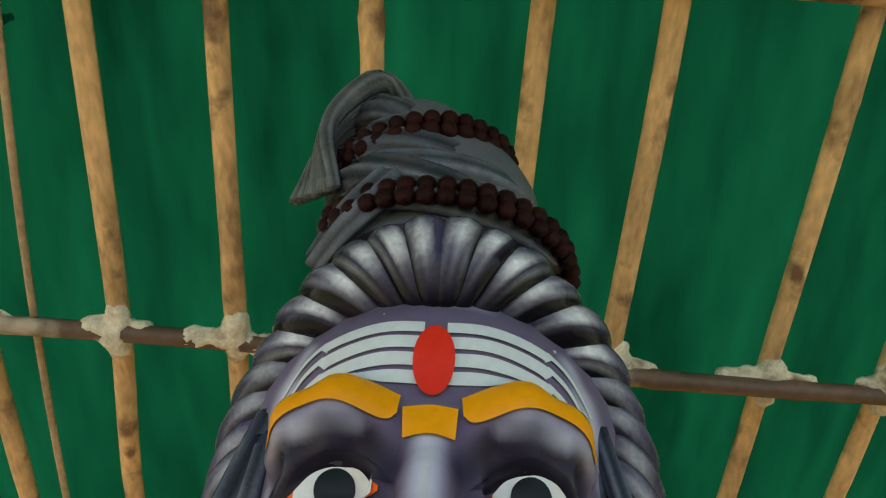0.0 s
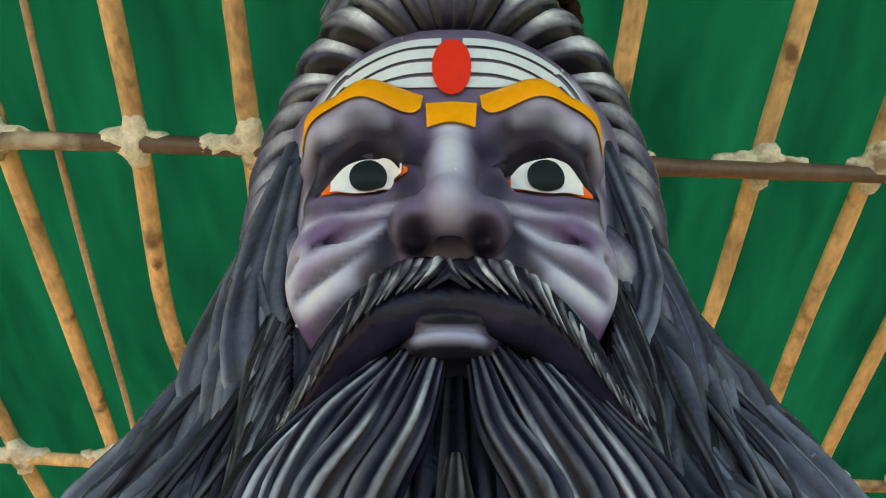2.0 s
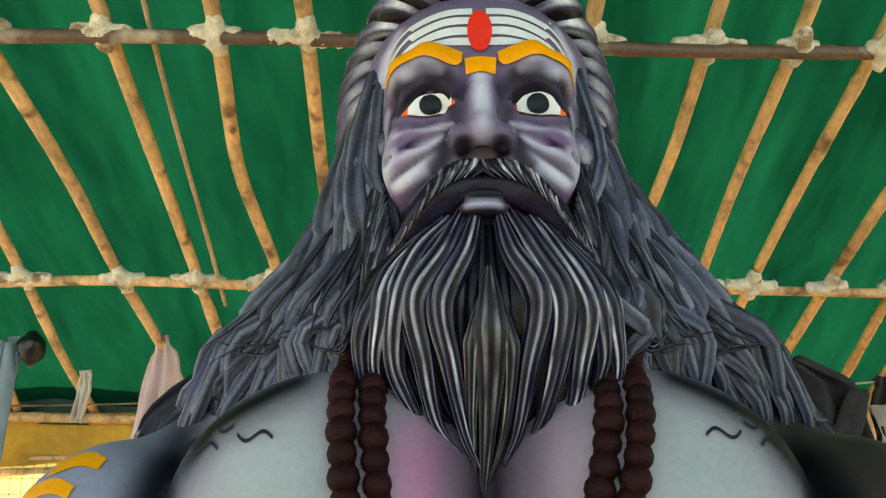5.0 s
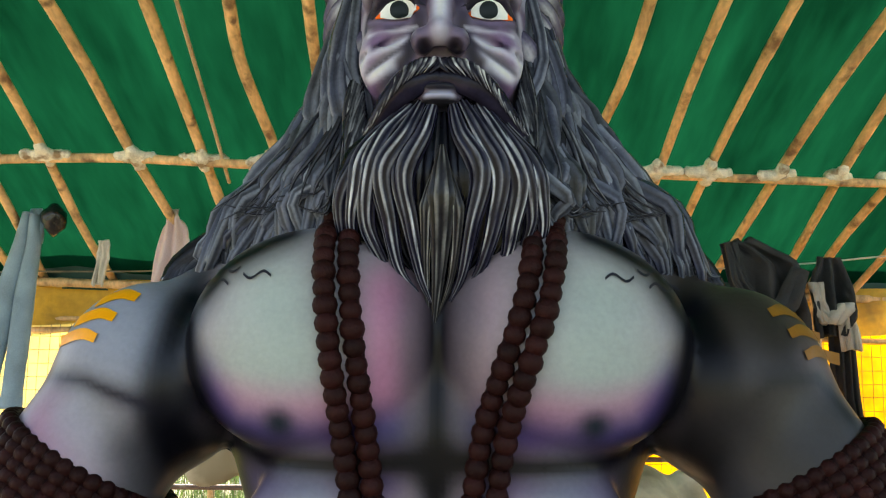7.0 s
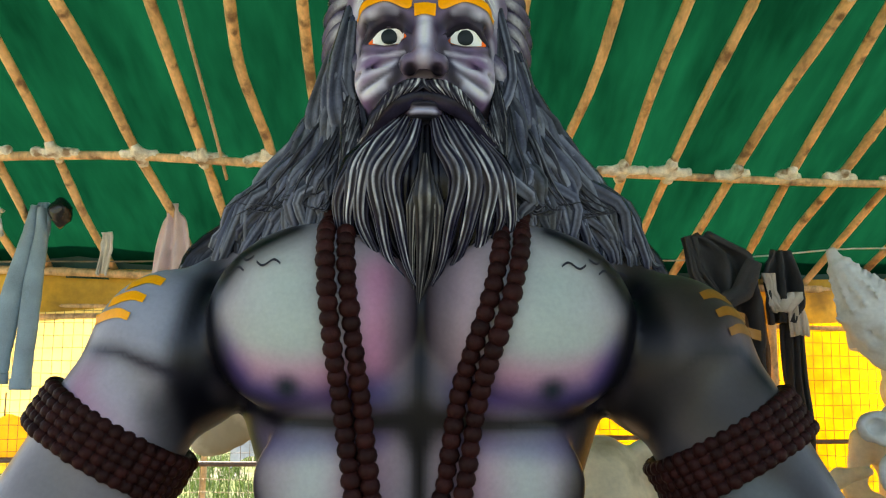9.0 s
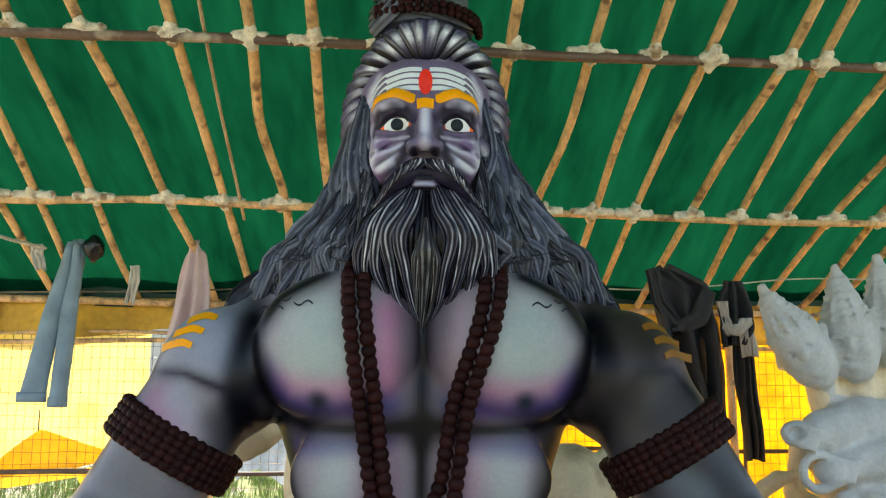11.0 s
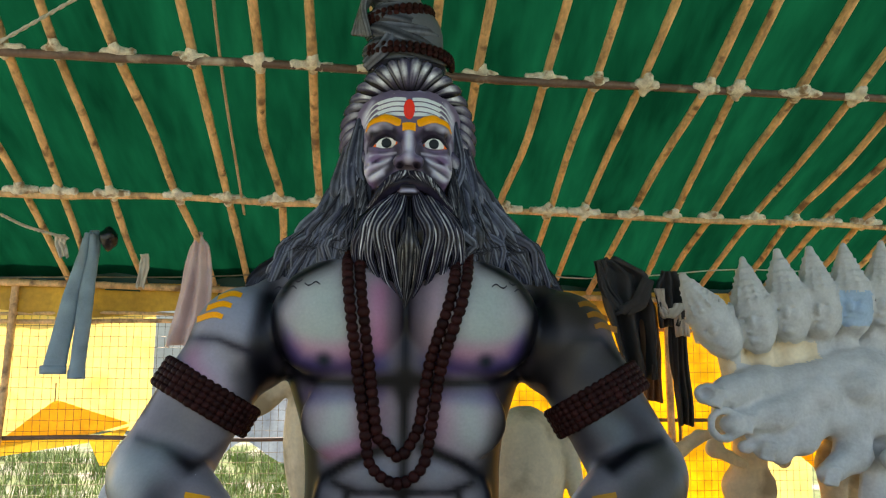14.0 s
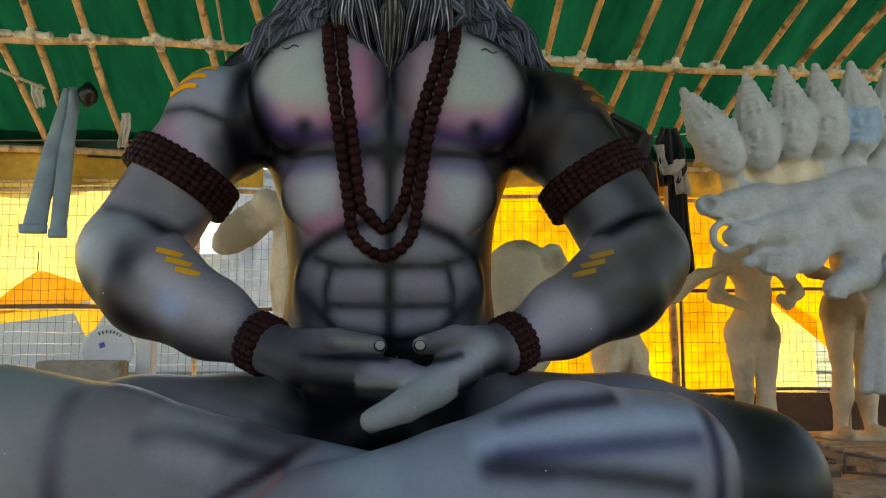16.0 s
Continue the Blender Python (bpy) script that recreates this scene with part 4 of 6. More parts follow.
        bodyp = [(X(-0.01), 0.676, 2.294), (X(0.03), 0.668, 2.293), (X(0.07 * wide), 0.664, 2.277), (X(0.108 * wide), 0.678, 2.250), (X(0.145 * wide), 0.705, 2.213), (X(0.175 * wide), 0.728, 2.190), (X(0.198 * wide), 0.738, 2.186)]
        lock(crown, bodyp, 0.034, rng, 0.0, np.array((0.016, 0.014, 0.030)), 18, 0.9, (0, -1, 0.2), (0.85, 1.0, 0.10), count=30, ridges=3, depth=0.02)
        ax = spline(bodyp, 60)
        for i in range(19):
            t = (i + 0.3) / 19
            k = int(t * 50)
            h = 1.0 - 0.72 * max(0.0, t - 0.35) / 0.65
            a, b, d = ax[k], ax[min(k + 3, 59)], ax[min(k + 7, 59)]
            p = [a + (0, -0.004 * h, 0.033 * h), a * 0.5 + b * 0.5 + (0, -0.024 * h, 0.026 * h), b + (0, -0.034 * h, 0.013 * h), d + (0, -0.036 * h, -0.004 * h)]
            lock(crown, p, 0.0088 * (0.55 + 0.45 * h), rng, 1.5, np.array((0.03, 0.028, 0.045)), 12, 0.9, (0, -1, 0.5), (0.75, 1.0, 0.12), count=14, ridges=2, crest=(0.62, 0.63, 0.64))
    # beard: a dark under-layer, then broad wavy locks parted in the middle over a long pointed one
    BX = CX + 0.006

    def hang(x, z, lift=0.0):
        u = x / 0.2
        return (BX + x, np.interp(z, (1.8, 1.9, 1.98, 2.07, 2.165, 2.25), (0.722, 0.702, 0.668, 0.648, 0.650, 0.680)) + 0.055 * u * u - lift, z)

    violet = np.array((0.016, 0.015, 0.032))
    for i in range(17):
        u = -1 + i / 8
        p = [hang(0.13 * u, 2.235 - 0.05 * abs(u), -0.02), hang(0.18 * u, 2.14, -0.02), hang(0.19 * u, 2.05, -0.02), hang(0.15 * u, 1.96, -0.02), hang(0.10 * u, 1.88 + 0.06 * abs(u), -0.02)]
        lock(crown, p, 0.024, rng, 0.12, np.array((0.006, 0.006, 0.011)), 20, 0.9, (u * 0.5, -1, 0), (0.5, 1.0, 0.2), count=20, ridges=6)
    sweep = (((0.014, 2.243), (0.040, 2.18), (0.070, 2.10), (0.062, 2.00), (0.034, 1.90), (0.022, 1.85)),
             ((0.036, 2.246), (0.072, 2.18), (0.108, 2.10), (0.104, 2.01), (0.076, 1.92), (0.05, 1.875)),
             ((0.062, 2.240), (0.106, 2.17), (0.140, 2.09), (0.140, 2.00), (0.116, 1.93), (0.085, 1.89)),
             ((0.092, 2.218), (0.142, 2.14), (0.170, 2.06), (0.168, 1.99), (0.142, 1.925)),
             ((0.122, 2.195), (0.172, 2.12), (0.194, 2.05), (0.194, 1.98), (0.172, 1.93)))
    for s in (-1, 1):
        for k, pts in enumerate(sweep):
            q = 0.0035 * rng.choice((-1, 1)) * (0.5 + rng.random())
            p = [hang(s * (x * 1.03 + q * (-1) ** n), z + 0.012 * (rng.random() - 0.5), 0.006) for n, (x, z) in enumerate(pts)]
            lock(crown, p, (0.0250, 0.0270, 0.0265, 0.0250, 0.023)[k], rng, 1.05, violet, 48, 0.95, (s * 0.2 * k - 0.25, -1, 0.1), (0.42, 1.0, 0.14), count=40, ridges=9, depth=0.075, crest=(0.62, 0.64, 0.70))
    for x, z0, z1, r in ((0.0, 2.150, 1.785, 0.028), (-0.024, 2.12, 1.81, 0.015), (0.026, 2.12, 1.82, 0.015)):
        p = [hang(x * 0.3, z0, 0.004), hang(x, z0 - 0.07, 0.012), hang(x * 1.2, 2.0, 0.012), hang(x - 0.006, 1.9, 0.008), hang(0.3 * x - 0.016, z1, 0.0)]
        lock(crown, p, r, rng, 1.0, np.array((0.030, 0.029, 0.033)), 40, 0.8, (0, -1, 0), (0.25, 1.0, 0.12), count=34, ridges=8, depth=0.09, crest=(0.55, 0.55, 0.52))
    # topknot: coils wound round it, a tail of loose hair, two strings of beads
    grey = np.array((0.088, 0.100, 0.132))
    for k in range(7):
        z = 2.852 + 0.040 * k
        t = k / 6
        cx, cy, r = CX - 0.012 - 0.085 * t ** 1.6, 0.90 - 0.025 * t, 0.160 - 0.102 * t ** 1.5
        a = np.linspace(radians(-200), radians(20), 22)
        p = np.stack([cx + r * np.cos(a), cy + r * np.sin(a), z - 0.050 * np.cos(a) * (1 if k % 2 else 0.3) + 0.012 * np.sin(2 * a + k)], 1)
        lock(crown, p, 0.043 - 0.012 * t, rng, 0.35, grey * (0.7 + 0.6 * rng.random()), 26, 0.75, (0, -1, 0.4), (0.6, 1.0, 0.6), count=34, ridges=7, crest=(0.26, 0.28, 0.33), depth=0.07)
    for k in range(13):
        t = k / 12
        p = [(CX - 0.06 - 0.01 * t, 0.86 + 0.05 * t, 3.125), (CX - 0.115 - 0.02 * t, 0.80 + 0.07 * t, 3.148 - 0.012 * t), (CX - 0.165 - 0.01 * t, 0.785 + 0.07 * t, 3.10 - 0.02 * t), (CX - 0.195 - 0.015 * t, 0.785 + 0.06 * t, 3.02), (CX - 0.165 - 0.075 * t, 0.78 + 0.07 * t, 2.90 + 0.03 * t)]
        lock(crown, p, 0.02, rng, 0.3, np.array((0.13, 0.145, 0.165)), 16, 0.8, (-0.4, -1, 0.2), (0.6, 1.0, 0.55), count=18, ridges=5, crest=(0.28, 0.31, 0.34))
    lock(crown, [(CX - 0.07, 0.755, 2.93), (CX - 0.075, 0.74, 2.88), (CX - 0.12, 0.76, 2.83), (CX - 0.175, 0.84, 2.80)], 0.035, rng, 0.4, grey * 1.2, 26, 0.7, (0, -1, 0), (0.3, 1.0, 0.8), count=22, ridges=7, crest=(0.26, 0.28, 0.33))

    wine = np.array((0.018, 0.0038, 0.0034))

    def beads(points, radius, gap, heap=heap):
        q = spline(points, 400)
        d = np.concatenate([[0], np.cumsum(np.linalg.norm(np.diff(q, axis=0), axis=1))])
        for u in np.arange(0, d[-1], gap):
            c = [np.interp(u, d, q[:, k]) for k in range(3)]
            bv, bf = ball(c, radius * (0.93 + 0.14 * rng.random()), 6, 9)
            heap.put(bv, bf, 2, wine * (0.7 + 0.7 * rng.random()))

    for z, tilt, r, cx in ((2.825, -0.01, 0.188, CX - 0.008), (2.992, 0.03, 0.146, CX - 0.05)):
        a = np.linspace(radians(-145), radians(10), 16)
        for dz in (0.0, 0.022):
            beads(np.stack([cx + r * np.cos(a), 0.895 + r * np.sin(a), z + dz + tilt * np.cos(a)], 1), 0.0145, 0.027, crown)
    # the whole head sits a little back on the shoulders, the knot further
    for v in crown.v:
        w = np.clip((v[:, 2] - 2.70) / 0.25, 0, 1)
        back = 0.045 + 0.065 * w * w * (3 - 2 * w)
        v[:, 2] += (v[:, 2] - 1.8) * back / 2.8
        v[:, 1] += back
    k = heap.n
    heap.v += crown.v
    heap.c += crown.c
    heap.f += [tuple(i + k for i in f) for f in crown.f]
    heap.s += crown.s
    heap.n += crown.n

    # two strings of beads hanging over the chest
    for k, (off, bottom) in enumerate(((0.006, 1.17), (0.052, 1.265))):
        pts = []
        for x, z in ((-0.235 + off, 2.03), (-0.222 + off, 1.9), (-0.185 + off, 1.6), (-0.15 + off * 0.9, 1.36), (-0.125 + off * 0.8, bottom + 0.065), (-0.02, bottom), (0.075 - off * 0.8, bottom + 0.065), (0.11 - off, 1.4), (0.145 - off, 1.62), (0.215 - off, 1.85), (0.25 - off, 2.03)):
            pts.append((CX + x, z))
        g = spline([(a, 0, b) for a, b in pts], 160)
        y = body.front(g[:, 0], g[:, 2])
        y = np.convolve(np.pad(y, 4, mode="edge"), np.ones(9) / 9, "valid")
        for lay in ((0, 0.016),):
            beads(np.stack([g[:, 0], np.minimum(y, 0.83) - lay[1], g[:, 2]], 1), 0.0235, 0.034)
            w = np.stack([g[:, 0] + 0.0, np.minimum(y, 0.83) - 0.004, g[:, 2]], 1)
            tv, tf, _ = tube(w[::2], 0.017, 8)
            heap.put(tv, tf, 2, wine)

    # bands of beads on the upper arms and wrists
    def band(centre, axis, ra, rb, rows, radius):
        ax = Vector(axis).normalized()
        e1 = ax.cross(Vector((0, -1, 0))).normalized()
        e2 = ax.cross(e1).normalized()
        for k in range(rows):
            a = np.linspace(0, 2 * np.pi, 25)
            o = Vector(centre) + ax * ((k - (rows - 1) / 2) * radius * 1.25)
            ringp = [tuple(o + e1 * (ra * np.cos(q)) + e2 * (rb * np.sin(q))) for q in a]
            beads(ringp, radius, radius * 1.6)
            inner = [tuple(o + e1 * ((ra - 0.005) * np.cos(q)) + e2 * ((rb - 0.005) * np.sin(q))) for q in a]
            tv, tf, _ = tube(spline(inner, 60), radius * 0.92, 8)
            heap.put(tv, tf, 2, wine * 0.7)

    for s in (-1, 1):
        band((CX + s * 0.768, 0.915, 1.47), (s * 0.58, -0.18, -1.0), 0.196, 0.188, 5, 0.0185)
        band((CX + s * 0.385, 0.44, 0.872), (-s * 0.8, -0.42, -0.35), 0.082, 0.082, 4, 0.0145)
    for v in (crown.v[0], heap.v[0]):
        front = v[v[:, 1] < np.median(v[:, 1])]
        for p in front[rng.choice(len(front), 45, replace=False)]:
            bv, bf = ball(p, 0.0011 + 0.0014 * rng.random(), 4, 6)
            heap.put(bv, bf, 0, (0.6, 0.6, 0.6))
    ob = new("statue", heap.mesh("statue", [SKIN, HAIR, BEAD]))
    return tagged(ob, "huge seated bearded ascetic statue, airbrushed grey-violet paint, dark bead strings", "statue")


seated_statue()


# ---- the shed: floor, roof, back wall ----
ROOF_Z, ROOF_SLOPE, ROOF_YAW = 3.065, 0.55, 0.055
ROW_A, ROW_B = 1.565, 2.58


def roof_z(x, y):
    """Height of the roof: gentler between the two poles, steeper again towards the eaves."""
    d = y - ROW_A - ROOF_YAW * x
    if d < 0:
        return ROOF_Z - 0.563 * d - 0.009 * x
    run = ROW_B - ROW_A
    return ROOF_Z - 0.487 * min(d, run) - 0.60 * max(0.0, d - run) - 0.009 * x


def grid_mesh(name, fn, nu, nv, mat, thick=0.0):
    v = [fn(i / (nu - 1), j / (nv - 1)) for i in range(nu) for j in range(nv)]
    f = [(i * nv + j, (i + 1) * nv + j, (i + 1) * nv + j + 1, i * nv + j + 1) for i in range(nu - 1) for j in range(nv - 1)]
    if thick:
        n = len(v)
        me0 = mesh_of(name + "_mid", v, f, [])
        nor = [tuple(p.normal) for p in me0.vertices]
        v2 = [tuple(np.array(a) + thick * np.array(b)) for a, b in zip(v, nor)]
        rim = [i * nv for i in range(nu)] + [(nu - 1) * nv + j for j in range(1, nv)] + [i * nv + nv - 1 for i in range(nu - 2, -1, -1)] + [j for j in range(nv - 2, 0, -1)]
        f = f + [tuple(n + i for i in q[::-1]) for q in f] + [(rim[i], rim[(i + 1) % len(rim)], n + rim[(i + 1) % len(rim)], n + rim[i])[::-1] for i in range(len(rim))]
        v = v + v2
        bpy.data.meshes.remove(me0)
    return mesh_of(name, v, f, [mat])


def box_mesh(name, size, mat, bevel=0.004, jitter=0.0, seed=0):
    bm = bmesh.new()
    bmesh.ops.create_cube(bm, size=1)
    bmesh.ops.scale(bm, vec=size, verts=bm.verts)
    if bevel:
        bmesh.ops.bevel(bm, geom=bm.edges[:], offset=bevel, segments=2, affect="EDGES")
    if jitter:
        r = random.Random(seed)
        for p in bm.verts:
            p.co += Vector([r.uniform(-jitter, jitter) for _ in range(3)])
    me = bpy.data.meshes.new(name)
    bm.to_mesh(me)
    bm.free()
    me.materials.append(mat)
    return me


def ground_fn(u, w):
    # finer squares close by
    x, y = 60 * (2 * u - 1) ** 3, 60 * (2 * w - 1) ** 3 + 2
    return (x, y, 0.02 * noise.noise(Vector((x * 0.7, y * 0.7, 0))) - 0.02)


ground = new("ground", grid_mesh("ground", ground_fn, 90, 90, GRASS_GROUND))
tagged(ground, "sunlit rough grass and pale earth outside", "ground", kind="structure")
floor = new("floor", grid_mesh("floor", lambda u, w: (-4.6 + 9.4 * u, -5 + 8.6 * w, 0.004 + 0.006 * noise.noise(Vector((9 * u, 9 * w, 3)))), 50, 50, EARTH, -0.04))
tagged(floor, "packed brown earth floor of the shed", "floor", kind="structure")

# tarp: sags between the rafters; the far side of the ridge falls to the open front
RIDGE_Y = -0.7


def tarp_fn(u, w):
    x, y = -3.45 + 8.35 * u, -1.6 + 5.1 * w
    ya = y if y > RIDGE_Y else 2 * RIDGE_Y - y
    z = roof_z(x, ya) + 0.055
    z += 0.022 * noise.noise(Vector((x * 1.7, y * 0.8, 0))) + 0.012 * noise.noise(Vector((x * 6, y * 1.2, 5))) + 0.006 * noise.noise(Vector((x * 3, y * 9, 8)))
    return (x, y, z)


tarp = new("ceiling", grid_mesh("ceiling", tarp_fn, 190, 110, TARP))
tagged(tarp, "green plastic tarpaulin roof, daylight glowing through it", "ceiling", kind="structure")


def pole_mesh(name, points, radius, mat, rng, knots=True, sides=9, count=26):
    """A crooked bamboo: slightly bent, with swollen nodes."""
    p = spline(points, count)
    t = np.linspace(0, 1, count)
    r = np.full(count, radius) * (1.08 - 0.16 * t)
    if knots:
        L = np.linalg.norm(p[-1] - p[0])
        q = np.concatenate([[0], np.cumsum(np.linalg.norm(np.diff(p, axis=0), axis=1))])
        fine = np.sort(np.concatenate([np.linspace(0, q[-1], count), *[np.array((k - 0.018, k - 0.006, k + 0.006, k + 0.018)) for k in np.arange(0.12 + 0.2 * rng.random(), L - 0.05, 0.3 + 0.05 * rng.random())]]))
        fine = np.clip(fine, 0, q[-1])
        fine = np.unique(fine.round(4))
        p = np.stack([np.interp(fine, q, p[:, k]) for k in range(3)], 1)
        r = np.interp(fine, q, r)
        for k in np.arange(0.12 + 0.2 * rng.random(), L - 0.05, 0.31):
            r = r * (1 + 0.16 * np.exp(-((fine - k) / 0.012) ** 2))
    v, f, _ = tube(p, r, sides, 1.0, (0.3, 0.2, 1))
    return mesh_of(name, v, f, [mat])


def tie_mesh(centre, axis, across, rng, big=1.0):
    """Cloth wound round a crossing, daubed over with lime: one lumpy piece."""
    a, b, o = np.array(Vector(axis).normalized()), np.array(Vector(across).normalized()), np.array(centre)
    c = Clay(o - 0.15, o + 0.15, 0.0115)
    for d, r, w in ((a, 0.0262, 0.045), (b, 0.0245, 0.04 + 0.06 * rng.random())):
        for k in (-1, 0, 1):
            q = o + d * w * big * k * 0.7 + rng.normal(0, 0.004, 3)
            c.limb(q - d * w * 0.4, q + d * w * 0.4, r * (0.88 + 0.3 * rng.random()), r * (0.85 + 0.2 * rng.random()), 0.006)
    v, f = c.skin()
    v = np.array([p + 0.007 * np.array(noise.noise_vector(Vector(p) * 45)) + 0.006 * np.array(noise.noise_vector(Vector(p) * 17)) for p in v])
    return mesh_of("lashing", v, f, [TIE])


A_X = (-1.95, -1.71, -1.42, -1.08, -0.76, -0.5, -0.21, 0.09, 0.34, 0.68, 0.94, 1.2, 1.53, 1.70, 2.04, 2.36, 2.66, 2.92)
B_X = (-2.06, -1.76, -1.38, -1.09, -0.80, -0.55, -0.24, 0.05, 0.29, 0.61, 0.88, 1.11, 1.42, 1.70, 1.95, 2.23, 2.51, 2.74)


def rafters():
    rng = np.random.default_rng(11)
    pairs = list(zip(A_X, B_X))
    pairs = [(-2.9, -3.1), (-2.55, -2.72), (-2.25, -2.27)] + pairs + [(3.2, 3.02), (3.5, 3.3)]
    for xa, xb in pairs:
        k = (xb - xa) / (ROW_B - ROW_A)
        pts = []
        for y in (-0.6, 0.2, 0.9, ROW_A, 2.07, ROW_B, 3.0, 3.42):
            x = xa + k * (y - ROW_A) * (1.0 if y > 1.4 else 0.85)
            yy = y + ROOF_YAW * x
            pts.append((x + rng.normal(0, 0.012), yy, roof_z(x, yy) - 0.0 + rng.normal(0, 0.004)))
        rad = 0.0205 + 0.004 * rng.random()
        ob = new("rafter", pole_mesh("rafter", pts, rad, BAMBOO, rng))
        tagged(ob, "crooked tan bamboo rafter lashed under the green tarp", "rafter", "bamboo rafters")
        for x, y in ((xa, ROW_A), (xb, ROW_B)):
            yy = y + ROOF_YAW * x
            c = (x, yy, roof_z(x, yy) - 0.02)
            part("lashing", tie_mesh(c, (k, 1, -ROOF_SLOPE), (1, ROOF_YAW, 0), rng, 0.75 + 0.2 * rng.random()), ob, "knotted pale cloth lashing")


rafters()


def purlin(y, drop, mat, rad, label, seed):
    rng = np.random.default_rng(seed)
    pts = []
    for x in np.linspace(-3.5, 4.6, 13):
        yy = y + ROOF_YAW * x
        pts.append((x, yy + rng.normal(0, 0.008), roof_z(x, yy) - drop + rng.normal(0, 0.008)))
    ob = new("purlin", pole_mesh("purlin", pts, rad, mat, rng, count=60))
    tagged(ob, label, "purlin", "roof purlins")


purlin(ROW_A, 0.035, STEEL, 0.021, "dark stained pole across the rafters", 21)
purlin(ROW_B, 0.034, BAMBOO, 0.020, "tan bamboo pole across the rafters", 22)
purlin(0.84, 0.045, BAMBOO, 0.024, "whitened bamboo pole across the rafters", 23)
purlin(3.36, 0.040, BAMBOO, 0.022, "tan bamboo eaves pole above the yellow wall", 24)


# ---- back wall: rails, wire mesh, yellow sheets ----
def wall_y(x):
    return 3.40 + 0.045 * x


def sheet(name, x0, x1, top, bottom, label, fold=0.03, seed=0.0, off=0.0, mat=None, nu=60, nv=40, kind="structure", cat="tarpaulin"):
    """A hung sheet between two edges (functions of u)."""
    def fn(u, w):
        x = x0 + (x1 - x0) * u
        z = top(u) + (bottom(u) - top(u)) * w
        y = wall_y(x) + off + fold * noise.noise(Vector((x * 3.1, z * 0.7, seed))) + 0.4 * fold * noise.noise(Vector((x * 11, z * 3, seed)))
        return (x, y, z)
    ob = new(name, grid_mesh(name, fn, nu, nv, mat or YTARP))
    return tagged(ob, label, cat, kind=kind)


sheet("yellow_sheet", -4.6, -1.73, lambda u: 2.02, lambda u: 0.98 + 0.12 * abs(math.sin(5 * u)), "pale yellow tarpaulin glowing in the sun behind wire mesh", 0.03, 1.0, 0.06, PTARP)
sheet("yellow_sheet", 0.3, 2.62, lambda u: 2.02, lambda u: 0.44, "bright yellow tarpaulin glowing in the sun behind wire mesh", 0.05, 2.0, 0.06)
# added paler strip that paints a blown-out patch of sunlight
sheet("yellow_sheet", 2.56, 3.02, lambda u: 1.30 - 0.3 * u, lambda u: 0.44, "yellow tarpaulin patch, its blown-out sun glow put into a paler colour", 0.05, 2.5, 0.075, PTARP, 24, 24)
sheet("yellow_sheet", 2.66, 4.6, lambda u: 2.02, lambda u: 1.15 - 0.75 * min(1, 2.2 * u), "bright yellow tarpaulin glowing in the sun behind wire mesh", 0.05, 2.0, 0.06)
ODULL = material("dull_yellow_tarp", (0.56, 0.33, 0.03), 0.6, vary=0.3, scale=5, fine=30, bump=0.4, translucent=0.12, stain=((0.2, 0.13, 0.03), 3, 0.62))
OTARP = material("orange_tarp", (0.82, 0.46, 0.03), 0.5, vary=0.2, scale=4, fine=30, bump=0.3, translucent=0.5)
DGREEN = material("dark_green_sheet", (0.004, 0.05, 0.035), 0.6, vary=0.3, scale=5, fine=30, bump=0.4)
WIRE = material("wire", (0.16, 0.12, 0.07), 0.5, 0.6, vary=0.3, scale=20, fine=90, bump=0.1)
MUD = material("mud_wall", (0.10, 0.055, 0.03), 0.95, vary=0.4, scale=3, fine=25, bump=0.8, stain=((0.2, 0.13, 0.08), 2, 0.58))
DENIM = material("denim", (0.20, 0.29, 0.36), 0.9, vary=0.25, scale=7, fine=220, bump=0.5)
PINK = material("pink_cloth", (0.62, 0.48, 0.48), 0.9, vary=0.15, scale=8, fine=200, bump=0.5)
DARKC = material("dark_cloth", (0.03, 0.03, 0.033), 0.85, vary=0.4, scale=9, fine=180, bump=0.5)
BROWNC = material("brown_cloth", (0.16, 0.08, 0.04), 0.85, vary=0.35, scale=9, fine=180, bump=0.5)
WHITEC = material("off_white_cloth", (0.55, 0.5, 0.43), 0.9, vary=0.2, scale=9, fine=180, bump=0.5)
BAG = material("black_plastic", (0.012, 0.012, 0.013), 0.2, vary=0.3, scale=15, fine=60, bump=0.6)
BLOCK = material("concrete_block", (0.36, 0.32, 0.26), 0.95, vary=0.25, scale=8, fine=80, bump=0.7, stain=((0.2, 0.17, 0.13), 7, 0.62))
CLEAR = material("clear_plastic", (0.8, 0.83, 0.84), 0.15, vary=0.05, scale=8, fine=40, bump=0.1, transmission=0.8)
WHITEP = material("white_plastic", (0.7, 0.7, 0.7), 0.4, vary=0.08, scale=8, fine=60, bump=0.1)
BLUEP = material("blue_print", (0.08, 0.1, 0.4), 0.5, vary=0.2)
INKP = material("black_print", (0.03, 0.03, 0.035), 0.5, vary=0.2)
WOOD = material("old_plank", (0.46, 0.33, 0.21), 0.85, vary=0.35, scale=5, fine=60, bump=0.6, stain=((0.1, 0.07, 0.05), 5, 0.6))
ROPE = material("pale_rope", (0.50, 0.47, 0.38), 0.9, vary=0.2, scale=20, fine=150, bump=0.6)
CABLE = material("brown_cable", (0.13, 0.11, 0.07), 0.5, vary=0.5, scale=12, fine=60, bump=0.3)
GREYT = material("grey_blue_sheet", (0.30, 0.36, 0.42), 0.6, vary=0.25, scale=4, fine=30, bump=0.5, translucent=0.3)
